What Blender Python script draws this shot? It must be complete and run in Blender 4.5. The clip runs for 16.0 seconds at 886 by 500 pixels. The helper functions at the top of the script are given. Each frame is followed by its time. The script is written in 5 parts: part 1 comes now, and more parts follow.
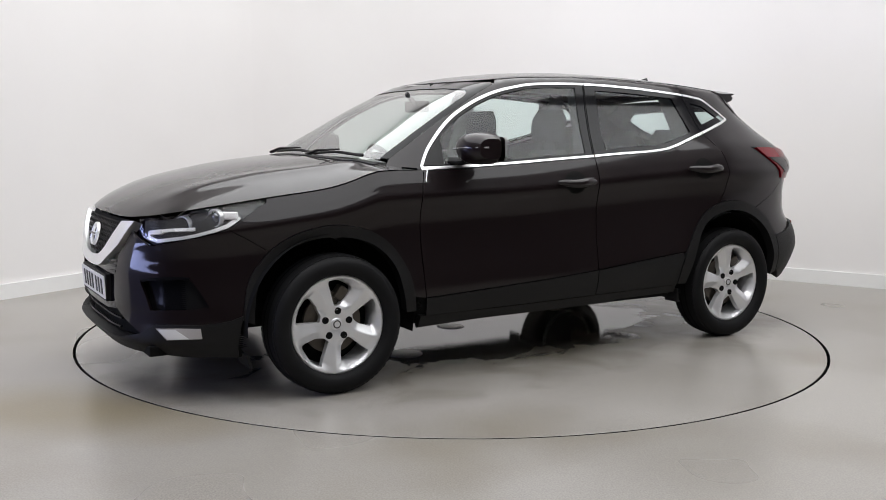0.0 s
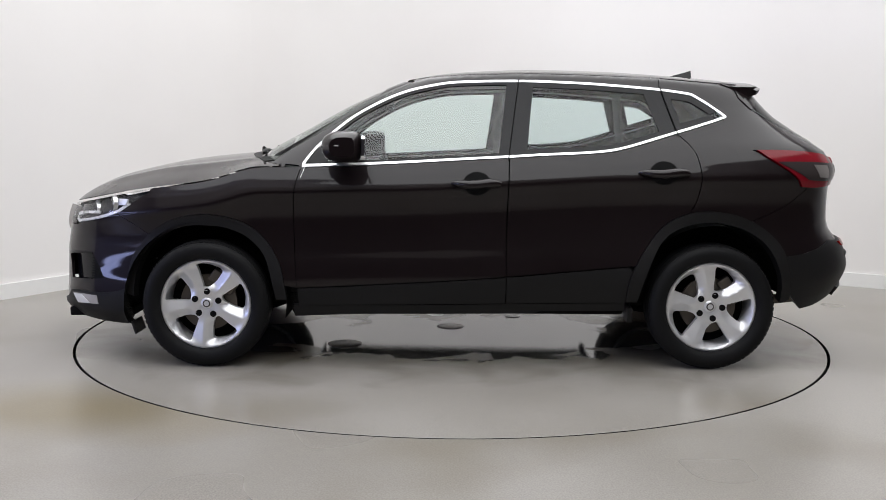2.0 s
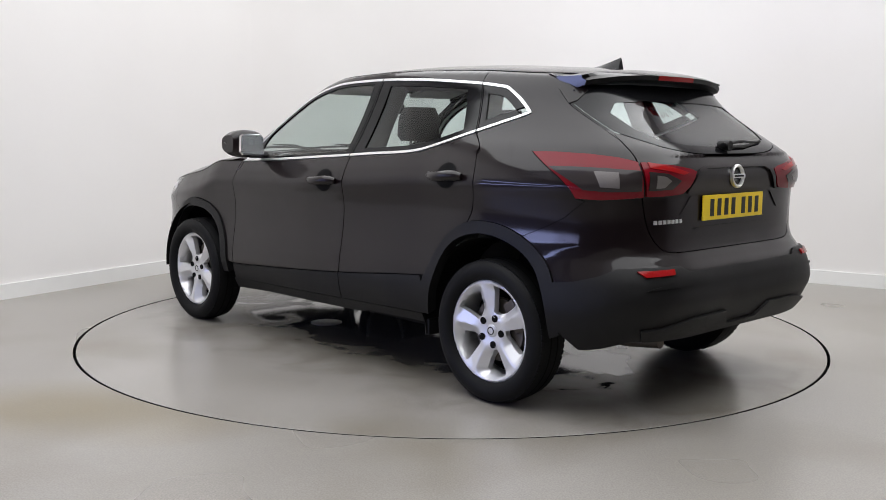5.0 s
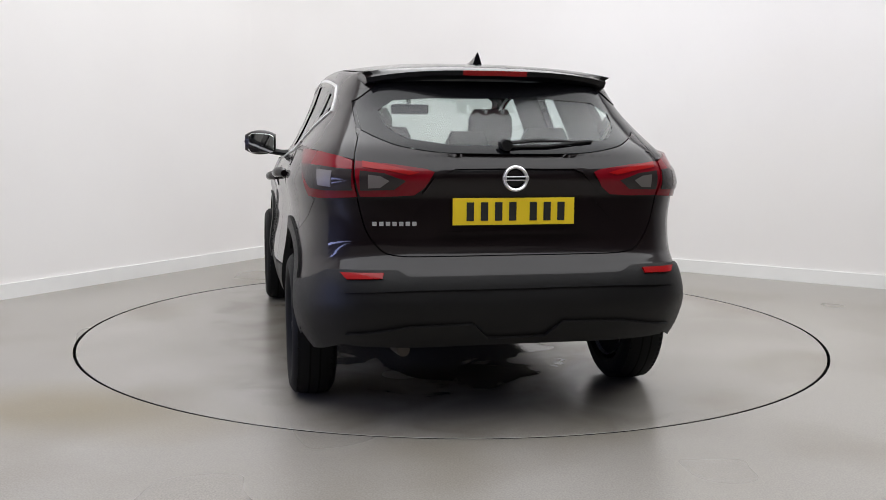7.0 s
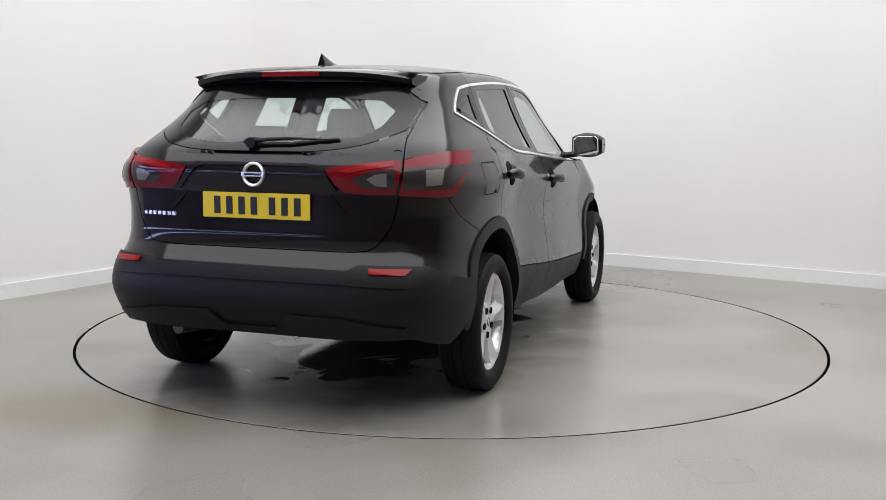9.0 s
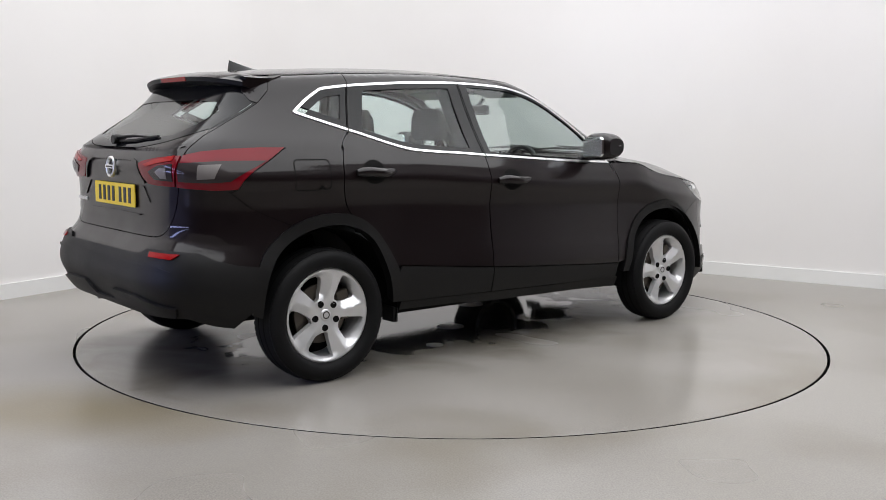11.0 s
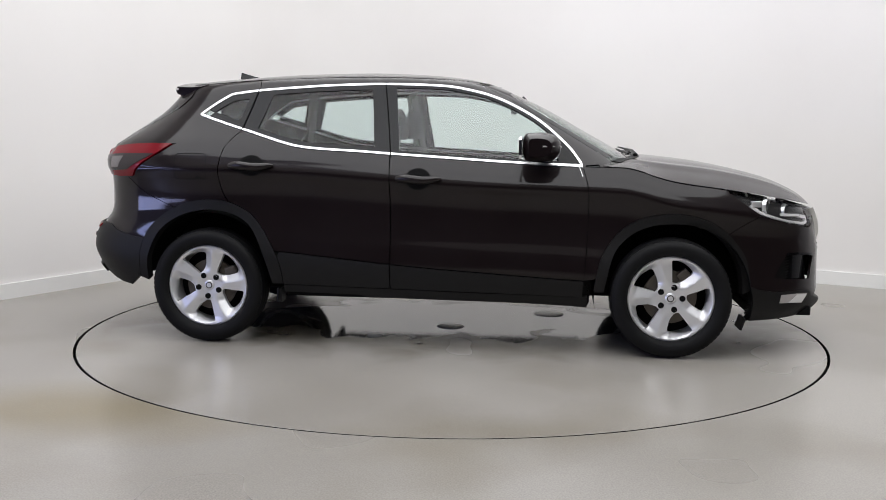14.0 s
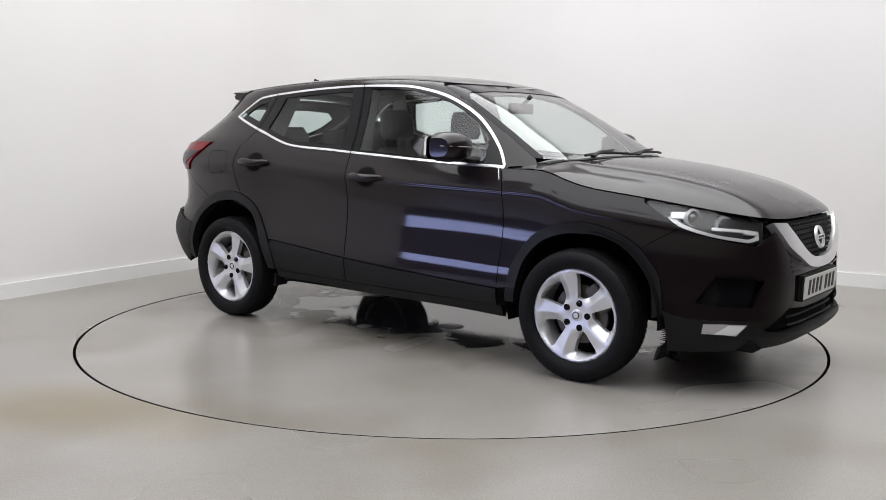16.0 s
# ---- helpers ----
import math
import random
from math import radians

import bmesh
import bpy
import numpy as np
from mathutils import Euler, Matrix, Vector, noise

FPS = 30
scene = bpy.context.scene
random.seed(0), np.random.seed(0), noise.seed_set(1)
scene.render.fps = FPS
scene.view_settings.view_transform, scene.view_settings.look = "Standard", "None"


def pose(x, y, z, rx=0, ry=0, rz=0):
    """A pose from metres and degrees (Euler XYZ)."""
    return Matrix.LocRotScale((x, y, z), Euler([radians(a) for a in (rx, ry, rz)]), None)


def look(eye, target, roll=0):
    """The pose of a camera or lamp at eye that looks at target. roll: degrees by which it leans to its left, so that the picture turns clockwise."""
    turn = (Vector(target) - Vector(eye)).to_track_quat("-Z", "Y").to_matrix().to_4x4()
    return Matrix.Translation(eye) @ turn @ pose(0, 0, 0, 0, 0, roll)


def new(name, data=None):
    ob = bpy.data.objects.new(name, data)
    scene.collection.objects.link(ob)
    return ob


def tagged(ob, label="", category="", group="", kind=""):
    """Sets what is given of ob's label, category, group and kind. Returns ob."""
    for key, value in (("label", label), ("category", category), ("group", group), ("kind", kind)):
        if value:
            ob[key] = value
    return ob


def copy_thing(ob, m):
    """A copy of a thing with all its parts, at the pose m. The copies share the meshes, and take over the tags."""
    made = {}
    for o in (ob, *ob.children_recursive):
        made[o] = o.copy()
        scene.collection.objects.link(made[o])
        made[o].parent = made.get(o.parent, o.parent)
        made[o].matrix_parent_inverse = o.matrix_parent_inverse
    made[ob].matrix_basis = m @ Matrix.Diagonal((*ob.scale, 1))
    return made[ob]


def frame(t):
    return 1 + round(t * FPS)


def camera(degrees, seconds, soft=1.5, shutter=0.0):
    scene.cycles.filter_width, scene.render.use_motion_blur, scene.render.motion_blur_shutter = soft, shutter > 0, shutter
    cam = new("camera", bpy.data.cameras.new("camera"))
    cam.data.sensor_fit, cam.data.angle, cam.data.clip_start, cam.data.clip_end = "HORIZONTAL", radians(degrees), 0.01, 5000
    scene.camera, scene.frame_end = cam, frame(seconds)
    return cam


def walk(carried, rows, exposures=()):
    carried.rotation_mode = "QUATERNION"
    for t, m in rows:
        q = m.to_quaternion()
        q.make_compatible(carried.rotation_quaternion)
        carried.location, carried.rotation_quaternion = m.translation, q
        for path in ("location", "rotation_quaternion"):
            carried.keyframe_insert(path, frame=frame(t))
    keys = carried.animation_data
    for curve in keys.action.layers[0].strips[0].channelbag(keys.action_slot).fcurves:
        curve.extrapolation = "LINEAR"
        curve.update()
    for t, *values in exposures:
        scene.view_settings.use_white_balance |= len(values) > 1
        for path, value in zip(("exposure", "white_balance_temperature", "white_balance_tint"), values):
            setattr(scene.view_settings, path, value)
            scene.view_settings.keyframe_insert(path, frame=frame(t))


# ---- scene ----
cam = camera(49.82, 16.0, soft=0.7)
CAM_POSE = look((0.0, -5.979, 1.234), (-0.0522, 0.0, 0.4903), 0.485)
walk(cam, [(0.0, CAM_POSE), (16.0, CAM_POSE)])
scene.view_settings.exposure = 0.0

# ---- turntable motion: one steady turn ----
CAR_OFF = Vector((-0.029, 0.2037, 0.0))


def turn_at(t):
    return 211.68 - 15.558 * t


# ---- world, lamps ----
world = bpy.data.worlds.new("sky")
scene.world = world
world.use_nodes = True
_n = world.node_tree.nodes
_sky = _n.new("ShaderNodeTexSky")
_sky.sky_type = "NISHITA"
_sky.sun_disc = False
_sky.sun_elevation = radians(35)
_sky.sun_rotation = radians(200)
world.node_tree.links.new(_sky.outputs[0], _n["Background"].inputs[0])
_n["Background"].inputs[1].default_value = 0.12


# the bay's own directions
E1 = Vector((0.851, -0.525, 0.0))
E2 = Vector((-0.502, -0.865, 0.0))
CORNER = Vector((-1.09, 4.50, 0.0))
ROOM_S, ROOM_Q, ROOM_H = 12.5, 23.6, 4.2
DOOR_0, DOOR_1, DOOR_H = 7.2, 22.6, 2.9  # the wide unseen doorway in the west wall, sized for the car's reflections


def bay(s, q, z):
    return CORNER + E1 * s + E2 * q + Vector((0, 0, z))


def area(name, place, sx, sy, power, color, aim=None, turn=0.0):
    d = bpy.data.lights.new(name, "AREA")
    d.shape, d.size, d.size_y, d.energy, d.color = "RECTANGLE", sx, sy, power, color
    ob = new(name, d)
    ob.matrix_world = look(place, aim) if aim else pose(*place, 0, 0, turn)
    return ob


# broad unseen area lights, added in place of the bay's overhead lamps
area("overhead_area_light", bay(4.25, 4.25, 4.08), 7.5, 7.5, 475, (0.955, 0.97, 0.985), None, -31.7)
area("overhead_area_light", bay(6.25, 12.6, 4.08), 11.4, 8.8, 85, (1.0, 0.95, 0.90), None, -31.7)
# added blue lamps behind the door slits, reflected as streaks in the paint
for strip_z in (0.87, 2.03):
    area("streak_lamp", bay(-0.10, 0.5 * (DOOR_0 + DOOR_1), strip_z), DOOR_1 - DOOR_0, 0.27, 160, (0.44, 0.51, 1.0), bay(1.0, 0.5 * (DOOR_0 + DOOR_1), strip_z))


# ---- materials ----
def material(name):
    m = bpy.data.materials.new(name)
    m.use_nodes = True
    return m, m.node_tree.nodes, m.node_tree.links, m.node_tree.nodes["Principled BSDF"]


def plain(name, color, rough, metal=0.0, coat=0.0, bump=0.0, scale=200.0, vary=0.15, rvary=0.1, spec=0.5):
    """A surface with fine relief and slight wear at two sizes."""
    m, n, l, b = material(name)
    b.inputs["Metallic"].default_value = metal
    b.inputs["Coat Weight"].default_value = coat
    b.inputs["Coat Roughness"].default_value = 0.03
    b.inputs["Specular IOR Level"].default_value = spec
    tc = n.new("ShaderNodeTexCoord")
    big = n.new("ShaderNodeTexNoise")
    big.inputs["Scale"].default_value, big.inputs["Detail"].default_value = 4.0, 5
    l.new(tc.outputs["Object"], big.inputs["Vector"])
    fine = n.new("ShaderNodeTexNoise")
    fine.inputs["Scale"].default_value, fine.inputs["Detail"].default_value = scale, 3
    l.new(tc.outputs["Object"], fine.inputs["Vector"])
    mix = n.new("ShaderNodeMix")
    mix.data_type = "RGBA"
    l.new(big.outputs[0], mix.inputs[0])
    c = color
    mix.inputs[6].default_value = (*[v * (1 - vary) for v in c], 1)
    mix.inputs[7].default_value = (*[min(1, v * (1 + vary)) for v in c], 1)
    l.new(mix.outputs[2], b.inputs["Base Color"])
    mr = n.new("ShaderNodeMapRange")
    mr.inputs[1].default_value, mr.inputs[2].default_value = 0.3, 0.7
    mr.inputs[3].default_value, mr.inputs[4].default_value = max(0.0, rough * (1 - rvary)), min(1.0, rough * (1 + rvary))
    l.new(big.outputs[0], mr.inputs[0])
    l.new(mr.outputs[0], b.inputs["Roughness"])
    if bump:
        bp = n.new("ShaderNodeBump")
        bp.inputs["Strength"].default_value, bp.inputs["Distance"].default_value = bump, 0.002
        l.new(fine.outputs[0], bp.inputs["Height"])
        l.new(bp.outputs[0], b.inputs["Normal"])
    return m


def glass(name, tint, rough=0.0, gloss=0.075):
    """Thin automotive glass: clear with a tint, mirrored by Fresnel."""
    m, n, l, b = material(name)
    n.remove(b)
    tr = n.new("ShaderNodeBsdfTransparent")
    tr.inputs[0].default_value = (*tint, 1)
    gl = n.new("ShaderNodeBsdfGlossy")
    gl.inputs["Roughness"].default_value = rough
    lw = n.new("ShaderNodeLayerWeight")
    lw.inputs[0].default_value = 0.5
    pw = n.new("ShaderNodeMath")
    pw.operation = "POWER"
    pw.inputs[1].default_value = 4.0
    l.new(lw.outputs["Facing"], pw.inputs[0])
    fr = n.new("ShaderNodeMath")
    fr.operation = "MULTIPLY_ADD"
    fr.inputs[1].default_value, fr.inputs[2].default_value = 0.9, gloss
    l.new(pw.outputs[0], fr.inputs[0])
    mx = n.new("ShaderNodeMixShader")
    l.new(fr.outputs[0], mx.inputs[0])
    l.new(tr.outputs[0], mx.inputs[1])
    l.new(gl.outputs[0], mx.inputs[2])
    l.new(mx.outputs[0], n["Material Output"].inputs[0])
    return m


PAINT = plain("black_brown_paint", (0.0056, 0.0027, 0.0032), 0.45, 0.0, 0.8, 0, 900, 0.1, 0.1, 0.12)
PAINT.node_tree.nodes["Principled BSDF"].inputs["Coat IOR"].default_value = 1.42
PAINT.node_tree.nodes["Principled BSDF"].inputs["Coat Roughness"].default_value = 0.06
PLASTIC = plain("textured_black_plastic", (0.0048, 0.0045, 0.0047), 0.5, 0, 0, 0.25, 900, 0.15, 0.1, 0.28)
GLOSSBLACK = plain("gloss_black", (0.005, 0.005, 0.006), 0.10, spec=0.25)
RUBBER = plain("tyre_rubber", (0.007, 0.007, 0.0075), 0.6, 0, 0, 0.3, 300, 0.25, 0.1, 0.15)
CHROME = plain("satin_chrome", (0.88, 0.88, 0.88), 0.3, 0.85)
ALLOY = plain("silver_alloy_paint", (0.74, 0.74, 0.75), 0.36, 0.6, 0.2, 0, 500, 0.05)
STEEL = plain("rusty_brake_steel", (0.11, 0.095, 0.08), 0.5, 0.6, 0, 0.4, 60, 0.5)
DARK = plain("dark_underbody", (0.006, 0.006, 0.006), 0.8, 0, 0, 0.4, 60, 0.15, 0.1, 0.1)
FABRIC = plain("dark_seat_fabric", (0.05, 0.047, 0.047), 0.9, 0, 0, 0.5, 500)
TRIM = plain("interior_plastic", (0.02, 0.02, 0.021), 0.6, 0, 0, 0.2, 700)
LINING = plain("grey_headlining", (0.35, 0.34, 0.32), 0.95)
GLASS = glass("clear_green_glass", (0.83, 0.91, 0.89), 0.0, 0.06)
WSGLASS = glass("windscreen_glass", (0.80, 0.87, 0.84), 0.02, 0.18)
PRIVACY = glass("rear_glass", (0.80, 0.88, 0.865), 0.0, 0.04)
LENS = glass("clear_polycarbonate", (0.95, 0.95, 0.95), 0.0, 0.04)
LAMPBACK = plain("lamp_housing", (0.022, 0.022, 0.023), 0.3, 0.3)
TAILRIB = plain("ribbed_tail_lens", (0.17, 0.155, 0.15), 0.2, 0.2, 0.1, 0.6, 300)
TAILGREY = plain("smoked_tail_lens", (0.034, 0.028, 0.028), 0.10, 0.1, 0.0, spec=0.35)
LAMPWHITE = plain("frosted_lamp_white", (0.8, 0.8, 0.8), 0.25, 0.3)
LAMPLENS = plain("projector_lens", (0.25, 0.26, 0.27), 0.08, 0.9)
PLATEWHITE = plain("white_plate", (0.75, 0.75, 0.73), 0.4, 0, 0, 0, 100, 0.03)
PLATEYELLOW = plain("yellow_plate", (0.86, 0.62, 0.02), 0.4, 0, 0, 0, 100, 0.03)
PLATEINK = plain("plate_black", (0.015, 0.015, 0.015), 0.5)
REDLENS = plain("red_lamp_lens", (0.17, 0.004, 0.010), 0.12, 0, 0.0, spec=0.3)
REDBRIGHT = plain("red_reflector", (0.30, 0.007, 0.008), 0.12, 0, 0.0, spec=0.3)
GREYLENS = plain("smoked_clear_lens", (0.085, 0.078, 0.078), 0.12, 0.2, 0.5)
MIRROR = plain("mirror_silver", (0.85, 0.87, 0.88), 0.02, 1.0, vary=0.0)
COVER = plain("worn_steel_cover", (0.30, 0.29, 0.275), 0.4, 0.3, 0, 0.2, 80)
INDICATOR = plain("ribbed_clear_lens", (0.42, 0.40, 0.39), 0.2, 0.2, 0.3, 0.6, 300)
PILLAR = plain("grey_pillar_trim", (0.10, 0.098, 0.095), 0.7)


# ---- mesh kit ----
def mesh_ob(name, verts, faces, mat, smooth=True, normals=None):
    me = bpy.data.meshes.new(name)
    me.from_pydata([tuple(v) for v in verts], [], faces)
    me.materials.append(mat)
    if smooth:
        me.polygons.foreach_set("use_smooth", [True] * len(me.polygons))
    me.update()
    if normals is not None:
        me.normals_split_custom_set_from_vertices([tuple(v) for v in normals])
    return new(name, me)


def under(ob, parent, label=""):
    ob.parent = parent
    return tagged(ob, label) if label else ob


def part(name, bm, mat, parent, label="", smooth=False):
    """One bmesh as one mesh object under a thing or part."""
    me = bpy.data.meshes.new(name)
    bmesh.ops.recalc_face_normals(bm, faces=bm.faces)
    bm.to_mesh(me)
    bm.free()
    me.materials.append(mat)
    if smooth:
        me.polygons.foreach_set("use_smooth", [True] * len(me.polygons))
        me.set_sharp_from_angle(angle=radians(38))
    ob = new(name, me)
    if parent:
        ob.parent = parent
    return tagged(ob, label) if label else ob


def box(bm, cx, cy, cz, sx, sy, sz, bevel=0.0, m=None):
    r = bmesh.ops.create_cube(bm, size=1.0)
    vs = r["verts"]
    bmesh.ops.scale(bm, vec=(sx, sy, sz), verts=vs)
    if bevel:
        es = list({e for v in vs for e in v.link_edges})
        q = bmesh.ops.bevel(bm, geom=es, offset=bevel, segments=2, profile=0.6, affect="EDGES")
        vs = list({v for f in q["faces"] for v in f.verts} | {v for v in vs if v.is_valid})
    mm = Matrix.Translation((cx, cy, cz)) @ (m or Matrix())
    bmesh.ops.transform(bm, matrix=mm, verts=vs)
    return vs


def lathe(profile, axis="y", seg=64, close=False):
    """Turn a profile of (radius, along) about an axis through the origin."""
    bm = bmesh.new()
    rings = []
    for r, a in profile:
        ring = []
        for i in range(seg):
            f = 2 * math.pi * i / seg
            p = {"y": (r * math.cos(f), a, r * math.sin(f)), "z": (r * math.cos(f), r * math.sin(f), a), "x": (a, r * math.cos(f), r * math.sin(f))}[axis]
            ring.append(bm.verts.new(p))
        rings.append(ring)
    pairs = list(zip(rings, rings[1:])) + ([(rings[-1], rings[0])] if close else [])
    for p, q in pairs:
        for i in range(seg):
            bm.faces.new((p[i], p[(i + 1) % seg], q[(i + 1) % seg], q[i]))
    bmesh.ops.remove_doubles(bm, verts=bm.verts, dist=1e-6)
    return bm


def tube(bm, pts, radius, seg=8, flat=1.0):
    """A bar of round section along a line of points, with ends closed."""
    rings = []
    pts = [Vector(p) for p in pts]
    for i, p in enumerate(pts):
        d = (pts[min(i + 1, len(pts) - 1)] - pts[max(i - 1, 0)]).normalized()
        u = d.cross(Vector((0, 0, 1)) if abs(d.z) < 0.9 else Vector((1, 0, 0))).normalized()
        w = d.cross(u)
        r = radius[i] if isinstance(radius, (list, tuple)) else radius
        rings.append([bm.verts.new(p + u * (r * math.cos(2 * math.pi * k / seg)) + w * (r * flat * math.sin(2 * math.pi * k / seg))) for k in range(seg)])
    for p, q in zip(rings, rings[1:]):
        for k in range(seg):
            bm.faces.new((p[k], p[(k + 1) % seg], q[(k + 1) % seg], q[k]))
    bm.faces.new(rings[0])
    bm.faces.new(rings[-1])


def curve(*pairs):
    """A smooth function through (x, y) pairs (monotone cubic), flat outside."""
    pairs = sorted(pairs)
    xs, ys = np.array([p[0] for p in pairs], float), np.array([p[1] for p in pairs], float)
    h, dl = np.diff(xs), np.diff(ys) / np.diff(xs)
    m = np.zeros(len(xs))
    m[0], m[-1] = dl[0], dl[-1]
    for i in range(1, len(xs) - 1):
        if dl[i - 1] * dl[i] > 0:
            w1, w2 = 2 * h[i] + h[i - 1], h[i] + 2 * h[i - 1]
            m[i] = (w1 + w2) / (w1 / dl[i - 1] + w2 / dl[i])

    def f(x):
        x = np.clip(x, xs[0], xs[-1])
        i = np.clip(np.searchsorted(xs, x) - 1, 0, len(xs) - 2)
        t = (x - xs[i]) / h[i]
        return ys[i] * (1 + 2 * t) * (1 - t) ** 2 + m[i] * h[i] * t * (1 - t) ** 2 + ys[i + 1] * t * t * (3 - 2 * t) + m[i + 1] * h[i] * t * t * (t - 1)

    return f


# ---- the room: a rectangular bay seen towards one corner ----
def slab(name, s0, s1, q0, q1, z0, z1, mat, kind="structure", label="", category=""):
    """A block along the bay's own directions."""
    vs = [bay(s, q, z) for z in (z0, z1) for s, q in ((s0, q0), (s1, q0), (s1, q1), (s0, q1))]
    fs = [(3, 2, 1, 0), (4, 5, 6, 7), (0, 1, 5, 4), (1, 2, 6, 5), (2, 3, 7, 6), (3, 0, 4, 7)]
    return tagged(mesh_ob(name, vs, fs, mat, False), label, category, kind=kind)


def wall_material():
    m, n, l, b = material("white_painted_wall")
    tc = n.new("ShaderNodeTexCoord")
    a = n.new("ShaderNodeTexNoise")
    a.inputs["Scale"].default_value, a.inputs["Detail"].default_value = 0.5, 4
    l.new(tc.outputs["Object"], a.inputs["Vector"])
    cr = n.new("ShaderNodeValToRGB")
    cr.color_ramp.elements[0].position, cr.color_ramp.elements[1].position = 0.3, 0.7
    cr.color_ramp.elements[0].color = (0.78, 0.755, 0.745, 1)
    cr.color_ramp.elements[1].color = (0.83, 0.81, 0.80, 1)
    l.new(a.outputs[0], cr.inputs[0])
    l.new(cr.outputs[0], b.inputs["Base Color"])
    f = n.new("ShaderNodeTexNoise")
    f.inputs["Scale"].default_value, f.inputs["Detail"].default_value = 120, 4
    l.new(tc.outputs["Object"], f.inputs["Vector"])
    bp = n.new("ShaderNodeBump")
    bp.inputs["Strength"].default_value, bp.inputs["Distance"].default_value = 0.12, 0.002
    l.new(f.outputs[0], bp.inputs["Height"])
    l.new(bp.outputs[0], b.inputs["Normal"])
    b.inputs["Roughness"].default_value = 0.7
    return m


def floor_material(name, wet):
    """Grey sealed concrete; on the turntable it carries the wet patches under the car."""
    m, n, l, b = material(name)
    tc = n.new("ShaderNodeTexCoord")
    big = n.new("ShaderNodeTexNoise")
    big.inputs["Scale"].default_value, big.inputs["Detail"].default_value = 0.7, 2
    l.new(tc.outputs["Object"], big.inputs["Vector"])
    cr = n.new("ShaderNodeValToRGB")
    cr.color_ramp.elements[0].position, cr.color_ramp.elements[1].position = 0.35, 0.68
    cr.color_ramp.elements[0].color = (0.275, 0.256, 0.228, 1)
    cr.color_ramp.elements[1].color = (0.345, 0.326, 0.300, 1)
    l.new(big.outputs[0], cr.inputs[0])
    fine = n.new("ShaderNodeTexNoise")
    fine.inputs["Scale"].default_value, fine.inputs["Detail"].default_value = 22, 3
    l.new(tc.outputs["Object"], fine.inputs["Vector"])
    spk = n.new("ShaderNodeMix")
    spk.data_type, spk.blend_type = "RGBA", "MULTIPLY"
    spk.inputs[0].default_value = 0.10
    l.new(cr.outputs[0], spk.inputs[6])
    l.new(fine.outputs[0], spk.inputs[7])
    # brown washed stains
    st = n.new("ShaderNodeTexNoise")
    st.inputs["Scale"].default_value, st.inputs["Detail"].default_value, st.inputs["Distortion"].default_value = 0.9, 2, 0.0
    mp = n.new("ShaderNodeMapping")
    mp.inputs["Location"].default_value = (3.1, 1.7, 0)
    l.new(tc.outputs["Object"], mp.inputs[0])
    l.new(mp.outputs[0], st.inputs["Vector"])
    sr = n.new("ShaderNodeMapRange")
    sr.inputs[1].default_value, sr.inputs[2].default_value, sr.inputs[4].default_value = 0.52, 0.72, 0.5
    l.new(st.outputs[0], sr.inputs[0])
    sm = n.new("ShaderNodeMix")
    sm.data_type = "RGBA"
    sm.inputs[7].default_value = (0.165, 0.14, 0.095, 1)
    l.new(sr.outputs[0], sm.inputs[0])
    l.new(spk.outputs[2], sm.inputs[6])
    color, rough = sm.outputs[2], None
    if not wet:
        mp3 = n.new("ShaderNodeMapping")
        mp3.inputs["Location"].default_value = (1.40, 3.05, 0)
        mp3.inputs["Scale"].default_value = (0.85, 1.6, 1.0)
        l.new(tc.outputs["Object"], mp3.inputs[0])
        l3 = n.new("ShaderNodeVectorMath")
        l3.operation = "LENGTH"
        l.new(mp3.outputs[0], l3.inputs[0])
        a3 = n.new("ShaderNodeMath")
        a3.operation = "MULTIPLY_ADD"
        a3.inputs[1].default_value = 0.9
        l.new(st.outputs[0], a3.inputs[0])
        l.new(l3.outputs["Value"], a3.inputs[2])
        r3 = n.new("ShaderNodeMapRange")
        r3.inputs[1].default_value, r3.inputs[2].default_value = 1.3, 0.75
        r3.inputs[3].default_value, r3.inputs[4].default_value = 0.0, 0.85
        l.new(a3.outputs[0], r3.inputs[0])
        m3 = n.new("ShaderNodeMix")
        m3.data_type = "RGBA"
        m3.inputs[7].default_value = (0.20, 0.165, 0.10, 1)
        l.new(r3.outputs[0], m3.inputs[0])
        l.new(color, m3.inputs[6])
        color = m3.outputs[2]
    rr = n.new("ShaderNodeMapRange")
    rr.inputs[1].default_value, rr.inputs[2].default_value = 0.3, 0.7
    rr.inputs[3].default_value, rr.inputs[4].default_value = (0.20, 0.28) if wet else (0.26, 0.34)
    l.new(big.outputs[0], rr.inputs[0])
    rough = rr.outputs[0]
    if wet:
        # water lies along the middle of the disc, in the car's direction
        mp2 = n.new("ShaderNodeMapping")
        mp2.inputs["Location"].default_value = (0.0, -0.30, 0)
        mp2.inputs["Scale"].default_value = (0.52, 1.25, 1.0)
        l.new(tc.outputs["Object"], mp2.inputs[0])
        ln = n.new("ShaderNodeVectorMath")
        ln.operation = "LENGTH"
        l.new(mp2.outputs[0], ln.inputs[0])
        wn = n.new("ShaderNodeTexNoise")
        wn.inputs["Scale"].default_value, wn.inputs["Detail"].default_value, wn.inputs["Distortion"].default_value = 2.6, 5, 0.6
        l.new(tc.outputs["Object"], wn.inputs["Vector"])
        ad = n.new("ShaderNodeMath")
        ad.operation = "MULTIPLY_ADD"
        ad.inputs[1].default_value = 1.5
        l.new(wn.outputs[0], ad.inputs[0])
        l.new(ln.outputs["Value"], ad.inputs[2])
        wr = n.new("ShaderNodeMapRange")
        wr.inputs[1].default_value, wr.inputs[2].default_value = 1.52, 1.44
